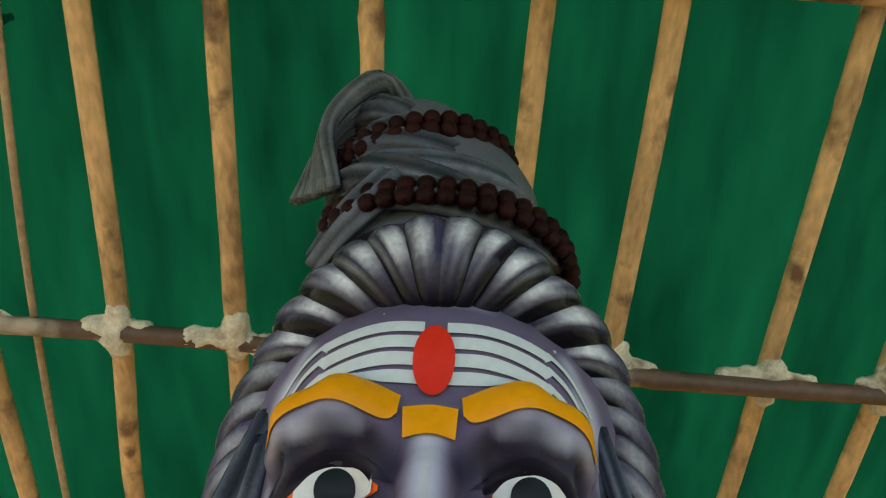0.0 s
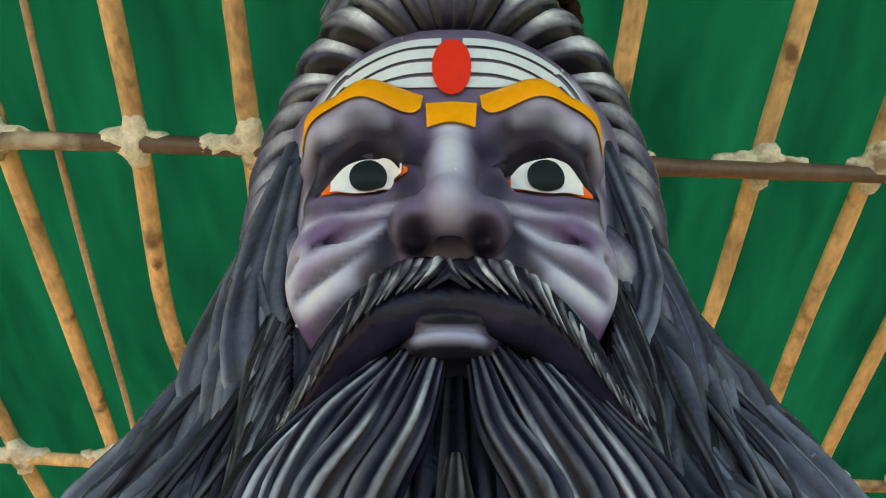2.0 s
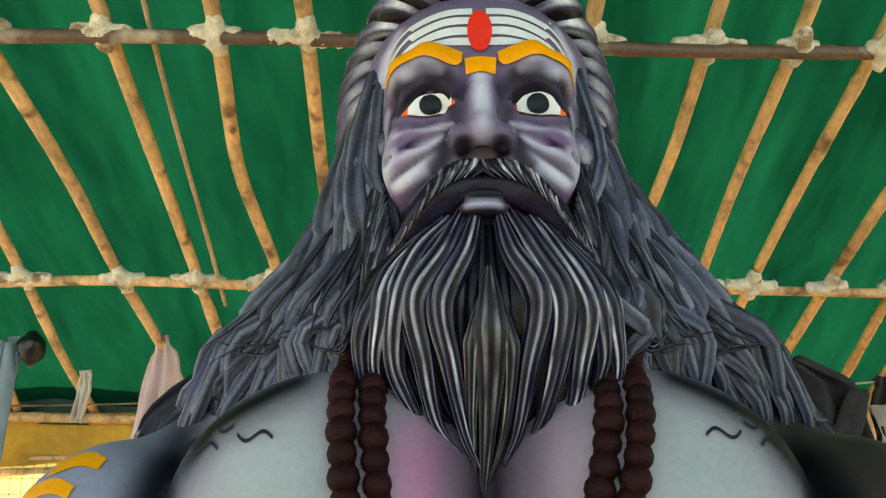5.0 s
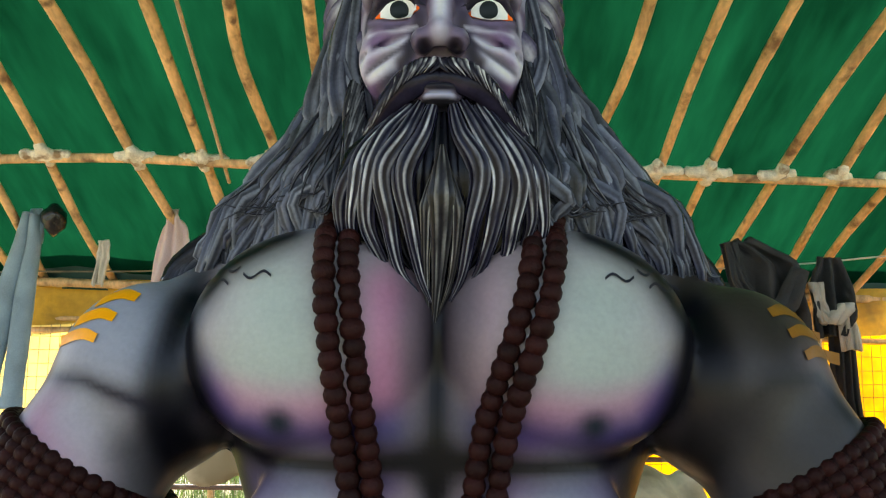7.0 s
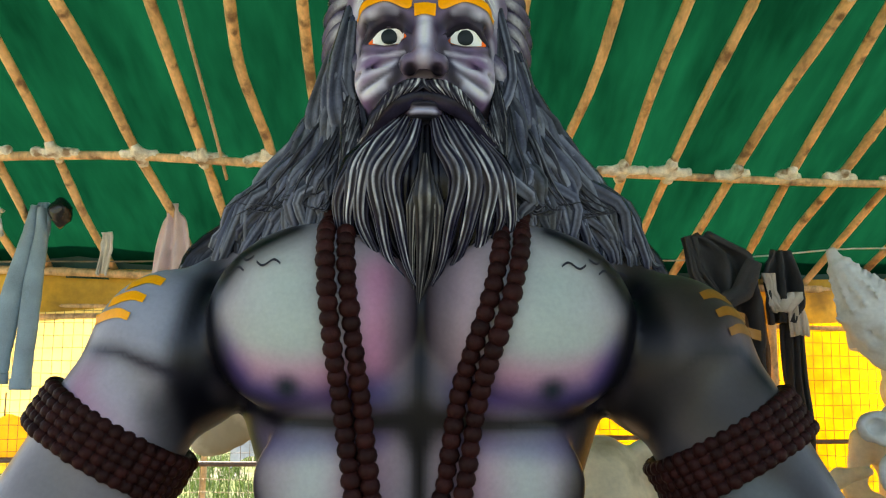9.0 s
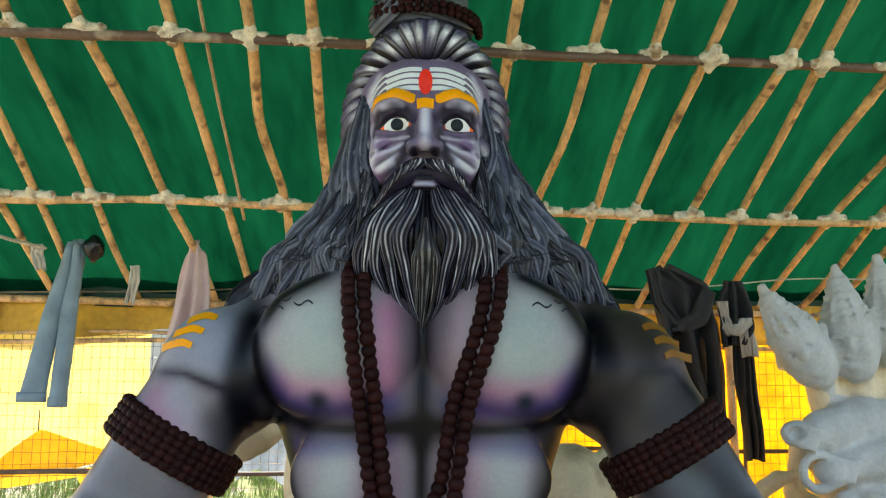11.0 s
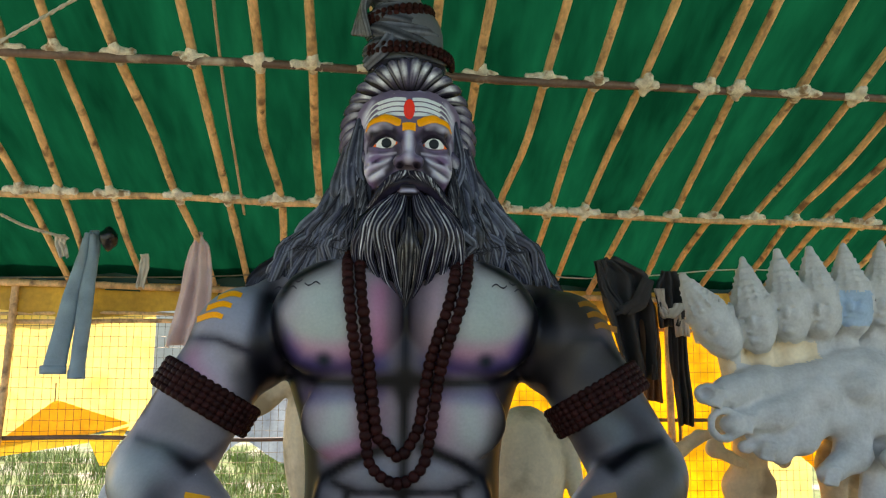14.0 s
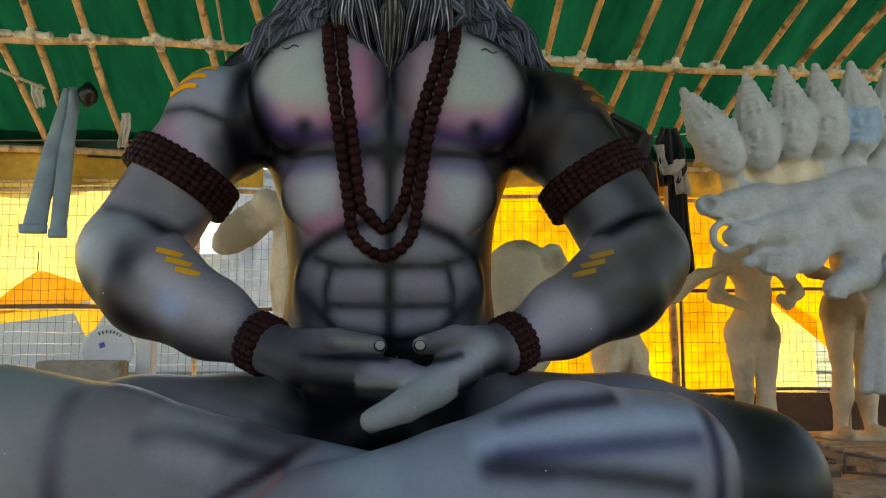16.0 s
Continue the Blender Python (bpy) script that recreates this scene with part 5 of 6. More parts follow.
PALEWALL = material("pale_render", (0.6, 0.58, 0.54), 0.9, vary=0.15, scale=0.6, fine=8, bump=0.3)
STONE = material("rubble_stone", (0.32, 0.29, 0.26), 0.95, vary=0.4, scale=5, fine=50, bump=0.8)
BLADE = material("grass_blade", (0.10, 0.16, 0.035), 0.7, vary=0.4, scale=2, fine=9, bump=0.0, translucent=0.3)
CANVAS = material("bluish_plaster", (0.33, 0.45, 0.58), 0.75, vary=0.15, scale=7, fine=70, bump=0.3)

# ---- back wall continued ----
sheet("yellow_valance", -4.6, -0.9, lambda u: 2.10, lambda u: 1.885 + 0.03 * math.sin(17 * u), "dull ochre tarpaulin rolled along the eaves", 0.05, 3.0, -0.03, ODULL, 90, 14)
sheet("yellow_valance", 0.6, 4.6, lambda u: 2.10, lambda u: 1.875 + 0.03 * math.sin(13 * u), "dull ochre tarpaulin rolled along the eaves", 0.05, 4.0, -0.03, ODULL, 90, 14)
sheet("green_skirt", -4.6, 4.6, lambda u: 2.34, lambda u: 2.03 + 0.03 * math.sin(9 * u), "dark green tarpaulin edge folded down at the eaves", 0.04, 5.0, 0.0, DGREEN, 110, 12)
low = new("wall_back", box_mesh("wall_back", (9.3, 0.16, 0.46), MUD, 0.02, 0.006, 4))
low.matrix_world = pose(0, 3.50, 0.23, 0, 0, 2.58)
tagged(low, "low dark brown mud wall under the tarpaulin", "wall", kind="structure")


def rail(name, points, rad, mat, label, cat, seed=1, count=30, knots=True, group=""):
    ob = new(name, pole_mesh(name, points, rad, mat, np.random.default_rng(seed), knots, 8, count))
    return tagged(ob, label, cat, group)


for k, (z, x0, x1, rad, mt) in enumerate(((1.835, -4.5, -0.6, 0.016, BAMBOO), (1.885, -4.5, -1.5, 0.012, BAMBOO), (1.055, -4.5, -0.3, 0.015, STEEL), (0.50, -4.5, -0.3, 0.018, BAMBOO), (1.83, 0.6, 4.5, 0.014, BAMBOO), (1.19, 0.6, 4.5, 0.013, STEEL), (0.485, 0.6, 4.5, 0.013, STEEL))):
    pts = [(x, wall_y(x) - 0.015, z + 0.01 * math.sin(3 * x + k)) for x in np.linspace(x0, x1, 8)]
    rail("fence_rail", pts, rad, mt, "thin horizontal rail of the yellow wall", "rail", 40 + k, group="fence rails")
for k, (x, rad, mt, bend) in enumerate(((-2.62, 0.026, BAMBOO, -0.07), (-0.35, 0.02, BAMBOO, 0.0), (1.90, 0.026, BAMBOO, 0.03), (1.98, 0.011, STEEL, 0.0), (3.15, 0.024, BAMBOO, 0.02), (-3.9, 0.026, BAMBOO, 0.02))):
    y = wall_y(x) - 0.05
    pts = [(x + bend, y, -0.02), (x + bend * 0.9, y, 0.7), (x + bend * 0.35, y, 1.35), (x, y, 2.12)]
    rail("fence_post", pts, rad, mt, "upright pole of the yellow wall", "post", 60 + k, group="fence posts")


def wire_mesh(x0, x1, z0, z1, step, seed):
    h, r = Heap(), np.random.default_rng(seed)
    for x in np.arange(x0, x1, step):
        p = [(x + r.normal(0, 0.003), wall_y(x) + 0.012, z) for z in np.linspace(z0, z1, 6)]
        v, f, _ = tube(p, 0.0016, 4)
        h.put(v, f)
    for z in np.arange(z0, z1, step * 1.35):
        p = [(x, wall_y(x) + 0.015, z + r.normal(0, 0.003)) for x in np.linspace(x0, x1, 24)]
        v, f, _ = tube(p, 0.0015, 4, 1.0, (0, 0, 1))
        h.put(v, f)
    return h.mesh("wire_mesh", [WIRE])


for x0, x1 in ((-4.4, -0.4), (0.3, 3.9)):
    tagged(new("wire_mesh", wire_mesh(x0, x1, 0.47, 1.88, 0.052, 3)), "rusty wire mesh stretched on the rails", "wire mesh", kind="stuff")


def torn_flap():
    """Orange cloth caught at one corner on the mesh, folded into a tent shape."""
    e = new("torn_flap")
    tagged(e, "torn orange tarpaulin piece hooked on the wire mesh", "tarpaulin")
    def panel(name, a, b, c, d, seed):
        def fn(u, w):
            p = (np.array(a) * (1 - u) + np.array(b) * u) * (1 - w) + (np.array(d) * (1 - u) + np.array(c) * u) * w
            return (p[0], wall_y(p[0]) + 0.05 + 0.02 * noise.noise(Vector((p[0] * 5, p[2 - 1] * 5, seed))), p[1])
        part(name, grid_mesh(name, fn, 14, 14, OTARP), e)
    panel("panel", (-2.36, 1.30), (-2.34, 1.30), (-2.12, 1.075), (-2.66, 1.06), 1)
    panel("panel", (-2.335, 1.30), (-2.32, 1.298), (-1.86, 1.15), (-2.13, 1.07), 2)
    panel("panel", (-2.68, 1.04), (-2.13, 1.05), (-2.12, 1.02), (-2.70, 0.93), 3)
    panel("panel", (-2.13, 1.05), (-1.86, 1.13), (-2.0, 0.87), (-2.04, 0.87), 4)
    hook = part("hook", tube_mesh("hook", [(-2.335, wall_y(-2.3) - 0.005, 1.42), (-2.33, wall_y(-2.3) - 0.015, 1.36), (-2.335, wall_y(-2.3) - 0.005, 1.295)], 0.004, WIRE), e)


def tube_mesh(name, pts, rad, mat, sides=8, count=20, out=(0, -1, 0.2)):
    v, f, _ = tube(spline(pts, count), rad, sides, 1.0, out)
    return mesh_of(name, v, f, [mat])


torn_flap()


# ---- ropes and cable under the roof ----
def rope(name, pts, rad, mat, label, count=80, twist=True):
    p = spline(pts, count * 3 if twist else count)
    h = Heap()
    if twist:
        d = np.arange(len(p)) * 0.55
        for k in range(2):
            o = np.stack([np.zeros(len(p)), np.cos(d + k * np.pi), np.sin(d + k * np.pi)], 1) * rad * 0.5
            v, f, _ = tube(p + o, rad * 0.72, 5, 1.0, (0, 0.4, 1))
            h.put(v, f)
    else:
        v, f, _ = tube(p, rad, 6, 1.0, (0, 0.4, 1))
        h.put(v, f)
    return tagged(new(name, h.mesh(name, [mat])), label, "rope")


rope("rope", [(-0.90, 1.0, 3.45), (-1.09, 1.0, 3.34), (-1.45, 1.0, 3.10), (-1.81, 1.0, 2.86), (-2.6, 1.0, 2.36), (-3.9, 1.0, 1.66)], 0.008, ROPE, "pale twisted rope slung down from the roof")
rope("rope", [(-2.05, 2.62, 2.31), (-2.2, 2.4, 2.345), (-2.36, 2.2, 2.42), (-3.0, 2.05, 2.62), (-4.2, 2.0, 2.95)], 0.009, ROPE, "pale twisted rope tied to a rafter")
rope("cord", [(0.72, 3.12, 2.20), (1.2, 3.13, 2.165), (1.7, 3.1, 2.19), (2.3, 3.1, 2.24), (3.2, 3.1, 2.22)], 0.005, ROPE, "thin yellowish cord along the lower tarp", 60, False)
rope("cord", [(-2.9, 3.1, 2.10), (-2.2, 3.12, 2.12), (-1.5, 3.12, 2.13), (-0.9, 3.12, 2.16)], 0.005, CABLE, "thin dark cord along the lower tarp", 60, False)
STICK = [(-0.86, 0.7), (-0.925, 1.3), (-0.965, 1.8), (-0.995, 2.3), (-1.015, 2.66)]
rope("cable", [(x, y, roof_z(x, y) - 0.012) for x, y in STICK], 0.0085, WOOD, "thin brown stick hanging beside a rafter", 40, False)


# ---- clothes hung under the eaves ----
def cloth_mesh(name, rows, mat, seed, thick=0.012, nu=26, nv=30, fold=0.02):
    """Hanging cloth: rows of (x middle, half width, y, z) from top to bottom, gathered into soft folds."""
    r = np.array(rows, dtype=float)
    t = np.linspace(0, 1, len(r))
    def fn(u, w):
        m, hw, y, z = [np.interp(w, t, r[:, k]) for k in range(4)]
        a = (u - 0.5) * 2
        x = m + hw * a
        return (x, y + fold * math.sin(a * 7 + seed + 2 * w) * (0.4 + w) * min(1, hw * 12) + fold * 0.8 * noise.noise(Vector((a * 2, w * 4, seed))), z - 0.015 * a * a * w)
    return grid_mesh(name, fn, nu, nv, mat, thick)


def jeans():
    e = new("jeans")
    tagged(e, "faded blue jeans with turned-up hems hung from a rafter", "jeans")
    y, dx = 2.87, -0.075
    def leg(name, rows):
        """Flattened trouser leg, closed all round."""
        r = np.array(rows, dtype=float)
        t = np.linspace(0, 1, len(r))
        n, k = 34, 16
        v, f = [], []
        for i in range(n):
            w = i / (n - 1)
            m, hw, z = [np.interp(w, t, r[:, q]) for q in range(3)]
            for j in range(k):
                a = 2 * math.pi * j / k
                wr = 0.004 * noise.noise(Vector((m * 9, z * 22, j)))
                v.append((m + dx + (hw + wr) * math.cos(a), y + 0.032 * math.sin(a) + wr, z))
        for i in range(n - 1):
            for j in range(k):
                f.append((i * k + j, i * k + (j + 1) % k, (i + 1) * k + (j + 1) % k, (i + 1) * k + j))
        f.append(tuple(range(k)))
        f.append(tuple((n - 1) * k + j for j in range(k))[::-1])
        return part(name, mesh_of(name, v, f, [DENIM]), e)
    a = leg("leg", [(-1.955, 0.02, 2.38), (-1.975, 0.035, 2.24), (-2.03, 0.052, 2.0), (-2.10, 0.07, 1.58), (-2.115, 0.076, 1.50)])
    b = leg("leg", [(-1.92, 0.02, 2.37), (-1.915, 0.034, 2.22), (-1.94, 0.048, 2.0), (-1.965, 0.048, 1.56), (-1.97, 0.05, 1.47)])
    for m, hw, z in ((-2.114, 0.083, 1.515), (-1.97, 0.056, 1.488)):
        v, f, _ = tube([(m + dx, y, z + 0.03), (m + dx, y, z), (m + dx, y, z - 0.025)], [hw, hw * 1.02, hw], 16, 0.45, (0, -1, 0))
        part("hem", mesh_of("hem", v, f, [DENIM]), e, "turned-up hem")
    part("waist", cloth_mesh("waist", [(dx - 1.93, 0.02, 2.88, 2.40), (dx - 1.935, 0.035, 2.87, 2.34), (dx - 1.945, 0.05, 2.87, 2.25)], DENIM, 2.0, 0.03, 14, 10, 0.012), e)


jeans()


def hung_cloth(name, rows, mat, label, cat, seed, thick=0.012, fold=0.02):
    return tagged(new(name, cloth_mesh(name, rows, mat, seed, thick, fold=fold)), label, cat)


v, f = ball((-1.895, 2.86, 2.345), (0.055, 0.05, 0.075), 9, 14)
v = np.array([p + 0.02 * np.array(noise.noise_vector(Vector(p) * 18)) for p in v])
tagged(new("plastic_bag", mesh_of("plastic_bag", v, f, [BAG])), "small crumpled black plastic bag tied to a rafter", "bag")
hung_cloth("shirt", [(-1.335, 0.012, 2.87, 2.40), (-1.335, 0.05, 2.87, 2.31), (-1.345, 0.085, 2.87, 2.1), (-1.37, 0.115, 2.87, 1.85), (-1.40, 0.12, 2.86, 1.68)], PINK, "pale pink shirt hung by its collar under the eaves", "shirt", 1.0, 0.02, 0.035)
hung_cloth("rag", [(-1.70, 0.02, 2.95, 2.26), (-1.70, 0.028, 2.95, 2.18), (-1.715, 0.022, 2.95, 2.05)], WHITEC, "pale strip of rag knotted on a rafter", "rag", 2.0)
hung_cloth("rag", [(-2.10, 0.028, 2.60, 2.33), (-2.09, 0.03, 2.60, 2.28), (-2.06, 0.025, 2.60, 2.20)], WHITEC, "pale strip of rag knotted on a rope", "rag", 2.6)
hung_cloth("jacket", [(1.32, 0.05, 2.9, 2.27), (1.42, 0.15, 2.9, 2.17), (1.46, 0.16, 2.9, 1.95), (1.50, 0.12, 2.9, 1.7), (1.54, 0.08, 2.9, 1.5)], DARKC, "dark grey jacket slung over a cord under the eaves", "jacket", 3.0, 0.03, 0.06)
hung_cloth("scarf", [(1.26, 0.02, 2.86, 2.26), (1.30, 0.03, 2.85, 2.08), (1.40, 0.05, 2.85, 1.93), (1.5, 0.04, 2.85, 1.98), (1.58, 0.02, 2.86, 2.14)], DARKC, "dark twisted scarf hanging in a loop", "scarf", 4.0, 0.03, 0.02)
hung_cloth("cloth", [(1.74, 0.05, 2.9, 2.20), (1.75, 0.09, 2.9, 2.08), (1.76, 0.09, 2.9, 1.95), (1.75, 0.05, 2.9, 1.84)], DARKC, "black cloth bunched over a rafter end", "cloth", 5.0, 0.025, 0.05)
hung_cloth("cloth", [(1.66, 0.02, 2.86, 2.08), (1.67, 0.02, 2.86, 1.98), (1.72, 0.04, 2.86, 1.9), (1.80, 0.035, 2.86, 1.98), (1.815, 0.03, 2.86, 1.78)], WHITEC, "off-white cloth twisted with a black one", "cloth", 6.0, 0.02, 0.03)
hung_cloth("cloth", [(1.80, 0.012, 3.10, 2.215), (1.80, 0.03, 2.94, 2.0), (1.80, 0.045, 2.92, 1.7), (1.82, 0.05, 2.92, 1.4), (1.83, 0.04, 2.92, 1.2)], DARKC, "long black cloth hanging beside the wall", "cloth", 7.0, 0.02, 0.03)
hung_cloth("cloth", [(1.60, 0.012, 3.10, 2.20), (1.60, 0.045, 2.95, 1.98), (1.61, 0.055, 2.95, 1.7), (1.62, 0.05, 2.95, 1.35)], BROWNC, "brown cloth hanging beside the wall", "cloth", 8.0, 0.02, 0.04)


# ---- unpainted figures behind ----
def figure(name, build, lo, hi, step, mats, label, colour_slots=None):
    c = Clay(lo, hi, step)
    build(c)
    c.floor(lo[2] + step)
    v, f = c.skin()
    v = np.array([p + 0.0045 * np.array(noise.noise_vector(Vector(p) * 26)) for p in v])
    slots = None
    if colour_slots:
        mid = v[f[:, 0]]
        slots = np.array([colour_slots(p) for p in mid])
    return tagged(new(name, mesh_of(name, v, f, mats, slots)), label, "statue")


def many_heads(c):
    # body bending forward, with the row of heads held out above the shoulders
    c.blob((2.36, 1.74, 1.46), (0.42, 0.2, 0.22), 0.08, (0, 14, 0))
    c.limb((1.72, 1.62, 1.49), (2.25, 1.68, 1.52), 0.085, 0.17, 0.08)
    c.limb((2.4, 1.75, 1.4), (2.7, 1.85, 0.95), 0.24, 0.2, 0.08)
    heads = (((1.47, 1.58, 1.845), 33), ((1.70, 1.60, 1.895), 9), ((1.885, 1.62, 1.945), 8), ((2.06, 1.64, 1.965), 7), ((2.24, 1.66, 1.985), 4), ((2.43, 1.68, 2.0), -2), ((2.62, 1.7, 2.01), -8))
    r = random.Random(8)
    for (x, y, z), lean in heads:
        s, q = math.sin(radians(lean)), math.cos(radians(lean))
        at = lambda u, d, w: (x + 0.85 * u * q + 0.52 * d - w * s, y + 0.85 * d - 0.52 * u, z + w * q + u * s)
        c.blob(at(0, 0, -0.075), (0.106, 0.105, 0.165), 0.02, (0, -lean, 0))
        # crown: a rough cone in low tiers, set with small studs
        c.limb(at(0, 0.005, 0.02), at(0, 0.005, 0.195), 0.100, 0.030, 0.02)
        for k in range(6):
            w, h = 0.106 - 0.0135 * k, 0.02 + 0.031 * k
            c.blob(at(r.uniform(-0.005, 0.005), 0.005, h), (w, w, 0.019), 0.010, (r.uniform(-5, 5), -lean + r.uniform(-5, 5), 0))
            for u in (-0.9, -0.45, 0, 0.45, 0.9):
                c.blob(at(w * u * 0.95, 0.005 - w * math.sqrt(1 - u * u * 0.9), h + 0.004), (0.012, 0.008, 0.013), 0.010)
        c.blob(at(0, 0.005, 0.228), (0.02, 0.02, 0.024), 0.012)
        for u in (-1, 1):
            c.blob(at(0.092 * u, 0.01, -0.05), (0.018, 0.03, 0.05), 0.01)
            c.blob(at(0.036 * u, -0.088, -0.05), (0.026, 0.014, 0.010), 0.008)
            c.blob(at(0.036 * u, -0.095, -0.068), (0.018, 0.012, 0.008), 0.006, dig=True)
            c.blob(at(0.045 * u, -0.08, -0.105), (0.028, 0.022, 0.026), 0.014)
        c.blob(at(0, -0.108, -0.085), (0.018, 0.024, 0.032), 0.008)
        c.blob(at(0, -0.094, -0.135), (0.034, 0.015, 0.010), 0.006)
        c.blob(at(0, -0.08, -0.175), (0.03, 0.025, 0.02), 0.012)
        c.limb(at(0, 0.05, -0.14), (2.0 + (x - 2.0) * 0.62, 1.70, 1.53), 0.055, 0.075, 0.02)
    # fan of the cloak between the necks
    c.blob((1.80, 1.70, 1.58), (0.24, 0.045, 0.17), 0.03, (0, 25, 0))
    c.blob((2.02, 1.72, 1.63), (0.24, 0.05, 0.17), 0.04, (0, 5, 0))
    # short arms reaching forward, fists closed round small things
    arms = (((1.72, 1.6, 1.5), (1.55, 1.52, 1.47), (1.44, 1.46, 1.46)), ((1.95, 1.6, 1.44), (1.75, 1.52, 1.37), (1.58, 1.47, 1.34)), ((2.05, 1.6, 1.42), (1.9, 1.56, 1.26), (1.70, 1.5, 1.21)), ((2.2, 1.62, 1.4), (2.16, 1.56, 1.18), (1.99, 1.48, 1.10)), ((2.42, 1.66, 1.42), (2.46, 1.55, 1.22), (2.30, 1.47, 1.17)))
    for x, y, z, k in ((1.66, 1.53, 1.28, 0.04), (1.60, 1.50, 1.22, 0.032), (1.78, 1.52, 1.17, 0.036), (1.9, 1.55, 1.33, 0.07), (2.1, 1.56, 1.34, 0.08), (2.3, 1.58, 1.33, 0.07), (2.2, 1.55, 1.5, 0.09), (2.0, 1.56, 1.47, 0.08)):
        c.blob((x, y, z), (k * 1.2, k, k), 0.03)
    for a, b, d in arms:
        c.chain([a, b, d], [0.105, 0.08, 0.05], 0.04)
        c.blob(d, (0.052, 0.045, 0.05), 0.02)
        for k in range(4):
            t = (k - 1.5) * 0.022
            c.limb((d[0] - 0.03 + 0.3 * t, d[1] - 0.04, d[2] + t), (d[0] + 0.02 + 0.3 * t, d[1] - 0.052, d[2] + t - 0.01), 0.0135, 0.0125, 0.005)
    c.blob((1.40, 1.45, 1.47), (0.06, 0.04, 0.05), 0.012)
    c.blob((1.385, 1.42, 1.475), (0.028, 0.03, 0.026), 0.008, dig=True)
    # ring held in one hand
    for k in range(20):
        a, b = 2 * math.pi * k / 20, 2 * math.pi * (k + 1) / 20
        c.limb((1.475 + 0.066 * math.cos(a), 1.43, 1.33 + 0.066 * math.sin(a)), (1.475 + 0.066 * math.cos(b), 1.43, 1.33 + 0.066 * math.sin(b)), 0.017, 0.017, 0.004)
    c.blob((1.53, 1.44, 1.33), (0.05, 0.04, 0.06), 0.015)
    c.limb((1.5, 1.45, 1.33), (1.72, 1.5, 1.38), 0.04, 0.06, 0.02)
    # cloth falling from the waist in folds
    for k in range(7):
        c.limb((2.30 + 0.02 * k, 1.64 - 0.02 * (k % 2), 1.2), (2.2 + 0.05 * k, 1.63 - 0.035 * (k % 2), 0.64), 0.04, 0.034, 0.016)
    c.chain([(2.58, 1.8, 1.1), (2.62, 1.8, 0.6), (2.64, 1.8, 0.02)], [0.18, 0.14, 0.12], 0.06)


figure("plaster_statue", many_heads, (1.2, 1.3, 0.0), (2.95, 2.05, 2.34), 0.0105, [PLASTER, CANVAS, CREAM],
       "rough white plaster statue with a row of crowned heads", lambda p: 1 if 2.15 < p[0] < 2.325 and 1.80 < p[2] < 1.97 and p[1] < 1.7 else (2 if p[1] > 1.60 and 1.52 < p[2] < 1.72 and p[0] < 2.05 else 0))


def standing(c, x, y, z0, s, torso=True, arm=True, turn=1):
    """A bare standing figure on a small base: feet, legs, hips, chest, bent arms."""
    P = lambda a, b, d: (x + a * s * turn, y + b * s, z0 + d * s)
    c.blob(P(0, 0, 0.01), (0.24 * s, 0.16 * s, 0.03 * s), 0.01)
    for u, lean in ((-1, 0.02), (1, -0.03)):
        c.blob(P(0.11 * u, -0.06, 0.045), (0.045 * s, 0.11 * s, 0.04 * s), 0.02)
        c.chain([P(0.10 * u, 0, 0.08), P(0.105 * u + lean, -0.01, 0.27), P(0.10 * u + lean, -0.02, 0.42), P(0.09 * u, 0, 0.78)], [0.04 * s, 0.068 * s, 0.06 * s, 0.10 * s], 0.02)
    c.blob(P(0, 0.01, 0.85), (0.18 * s, 0.12 * s, 0.12 * s), 0.05)
    if torso:
        c.chain([P(0, 0, 0.9), P(0.02, 0, 1.08), P(0.0, 0, 1.25)], [0.125 * s, 0.105 * s, 0.13 * s], 0.05)
        c.blob(P(0, 0, 1.3), (0.2 * s, 0.11 * s, 0.12 * s), 0.05)
        c.limb(P(0, 0, 1.4), P(0, -0.01, 1.5), 0.055 * s, 0.05 * s, 0.03)
        c.blob(P(0, -0.02, 1.6), (0.085 * s, 0.1 * s, 0.12 * s), 0.02)
    if arm:
        c.chain([P(-0.2, 0, 1.34), P(-0.27, -0.05, 1.08), P(-0.12, -0.18, 1.0)], [0.06 * s, 0.05 * s, 0.035 * s], 0.03)
        c.chain([P(0.2, 0, 1.34), P(0.29, -0.06, 1.1), P(0.16, -0.2, 1.02), P(0.1, -0.24, 1.05)], [0.06 * s, 0.05 * s, 0.04 * s, 0.035 * s], 0.03)


figure("clay_statue", lambda c: standing(c, 2.02, 2.42, 0.22, 0.82), (1.6, 2.0, 0.2), (2.45, 2.8, 1.72), 0.012, [CREAM], "cream unpainted clay statue of a standing figure")
figure("clay_statue", lambda c: standing(c, 2.60, 2.42, 0.30, 0.88), (2.1, 2.0, 0.28), (3.1, 2.8, 1.9), 0.012, [CREAM], "cream unpainted clay statue of a standing figure")


def reaching(c):
    standing(c, 1.22, 2.3, 0.1, 0.82, True, False)
    c.chain([(1.34, 2.28, 1.2), (1.5, 2.2, 1.1), (1.62, 2.15, 1.2), (1.72, 2.12, 1.23)], [0.055, 0.045, 0.036, 0.022], 0.02)
    for u in (-1, 1):
        for k in range(5):
            c.limb((1.22 + u * 0.05, 2.21, 0.82), (1.22 + u * (0.05 + 0.03 * k), 2.2 - 0.01 * k, 0.42 + 0.03 * k), 0.018, 0.022, 0.012)


figure("clay_statue", reaching, (0.85, 1.95, 0.08), (1.85, 2.7, 1.6), 0.012, [CREAM], "cream unpainted clay statue stretching out one hand")


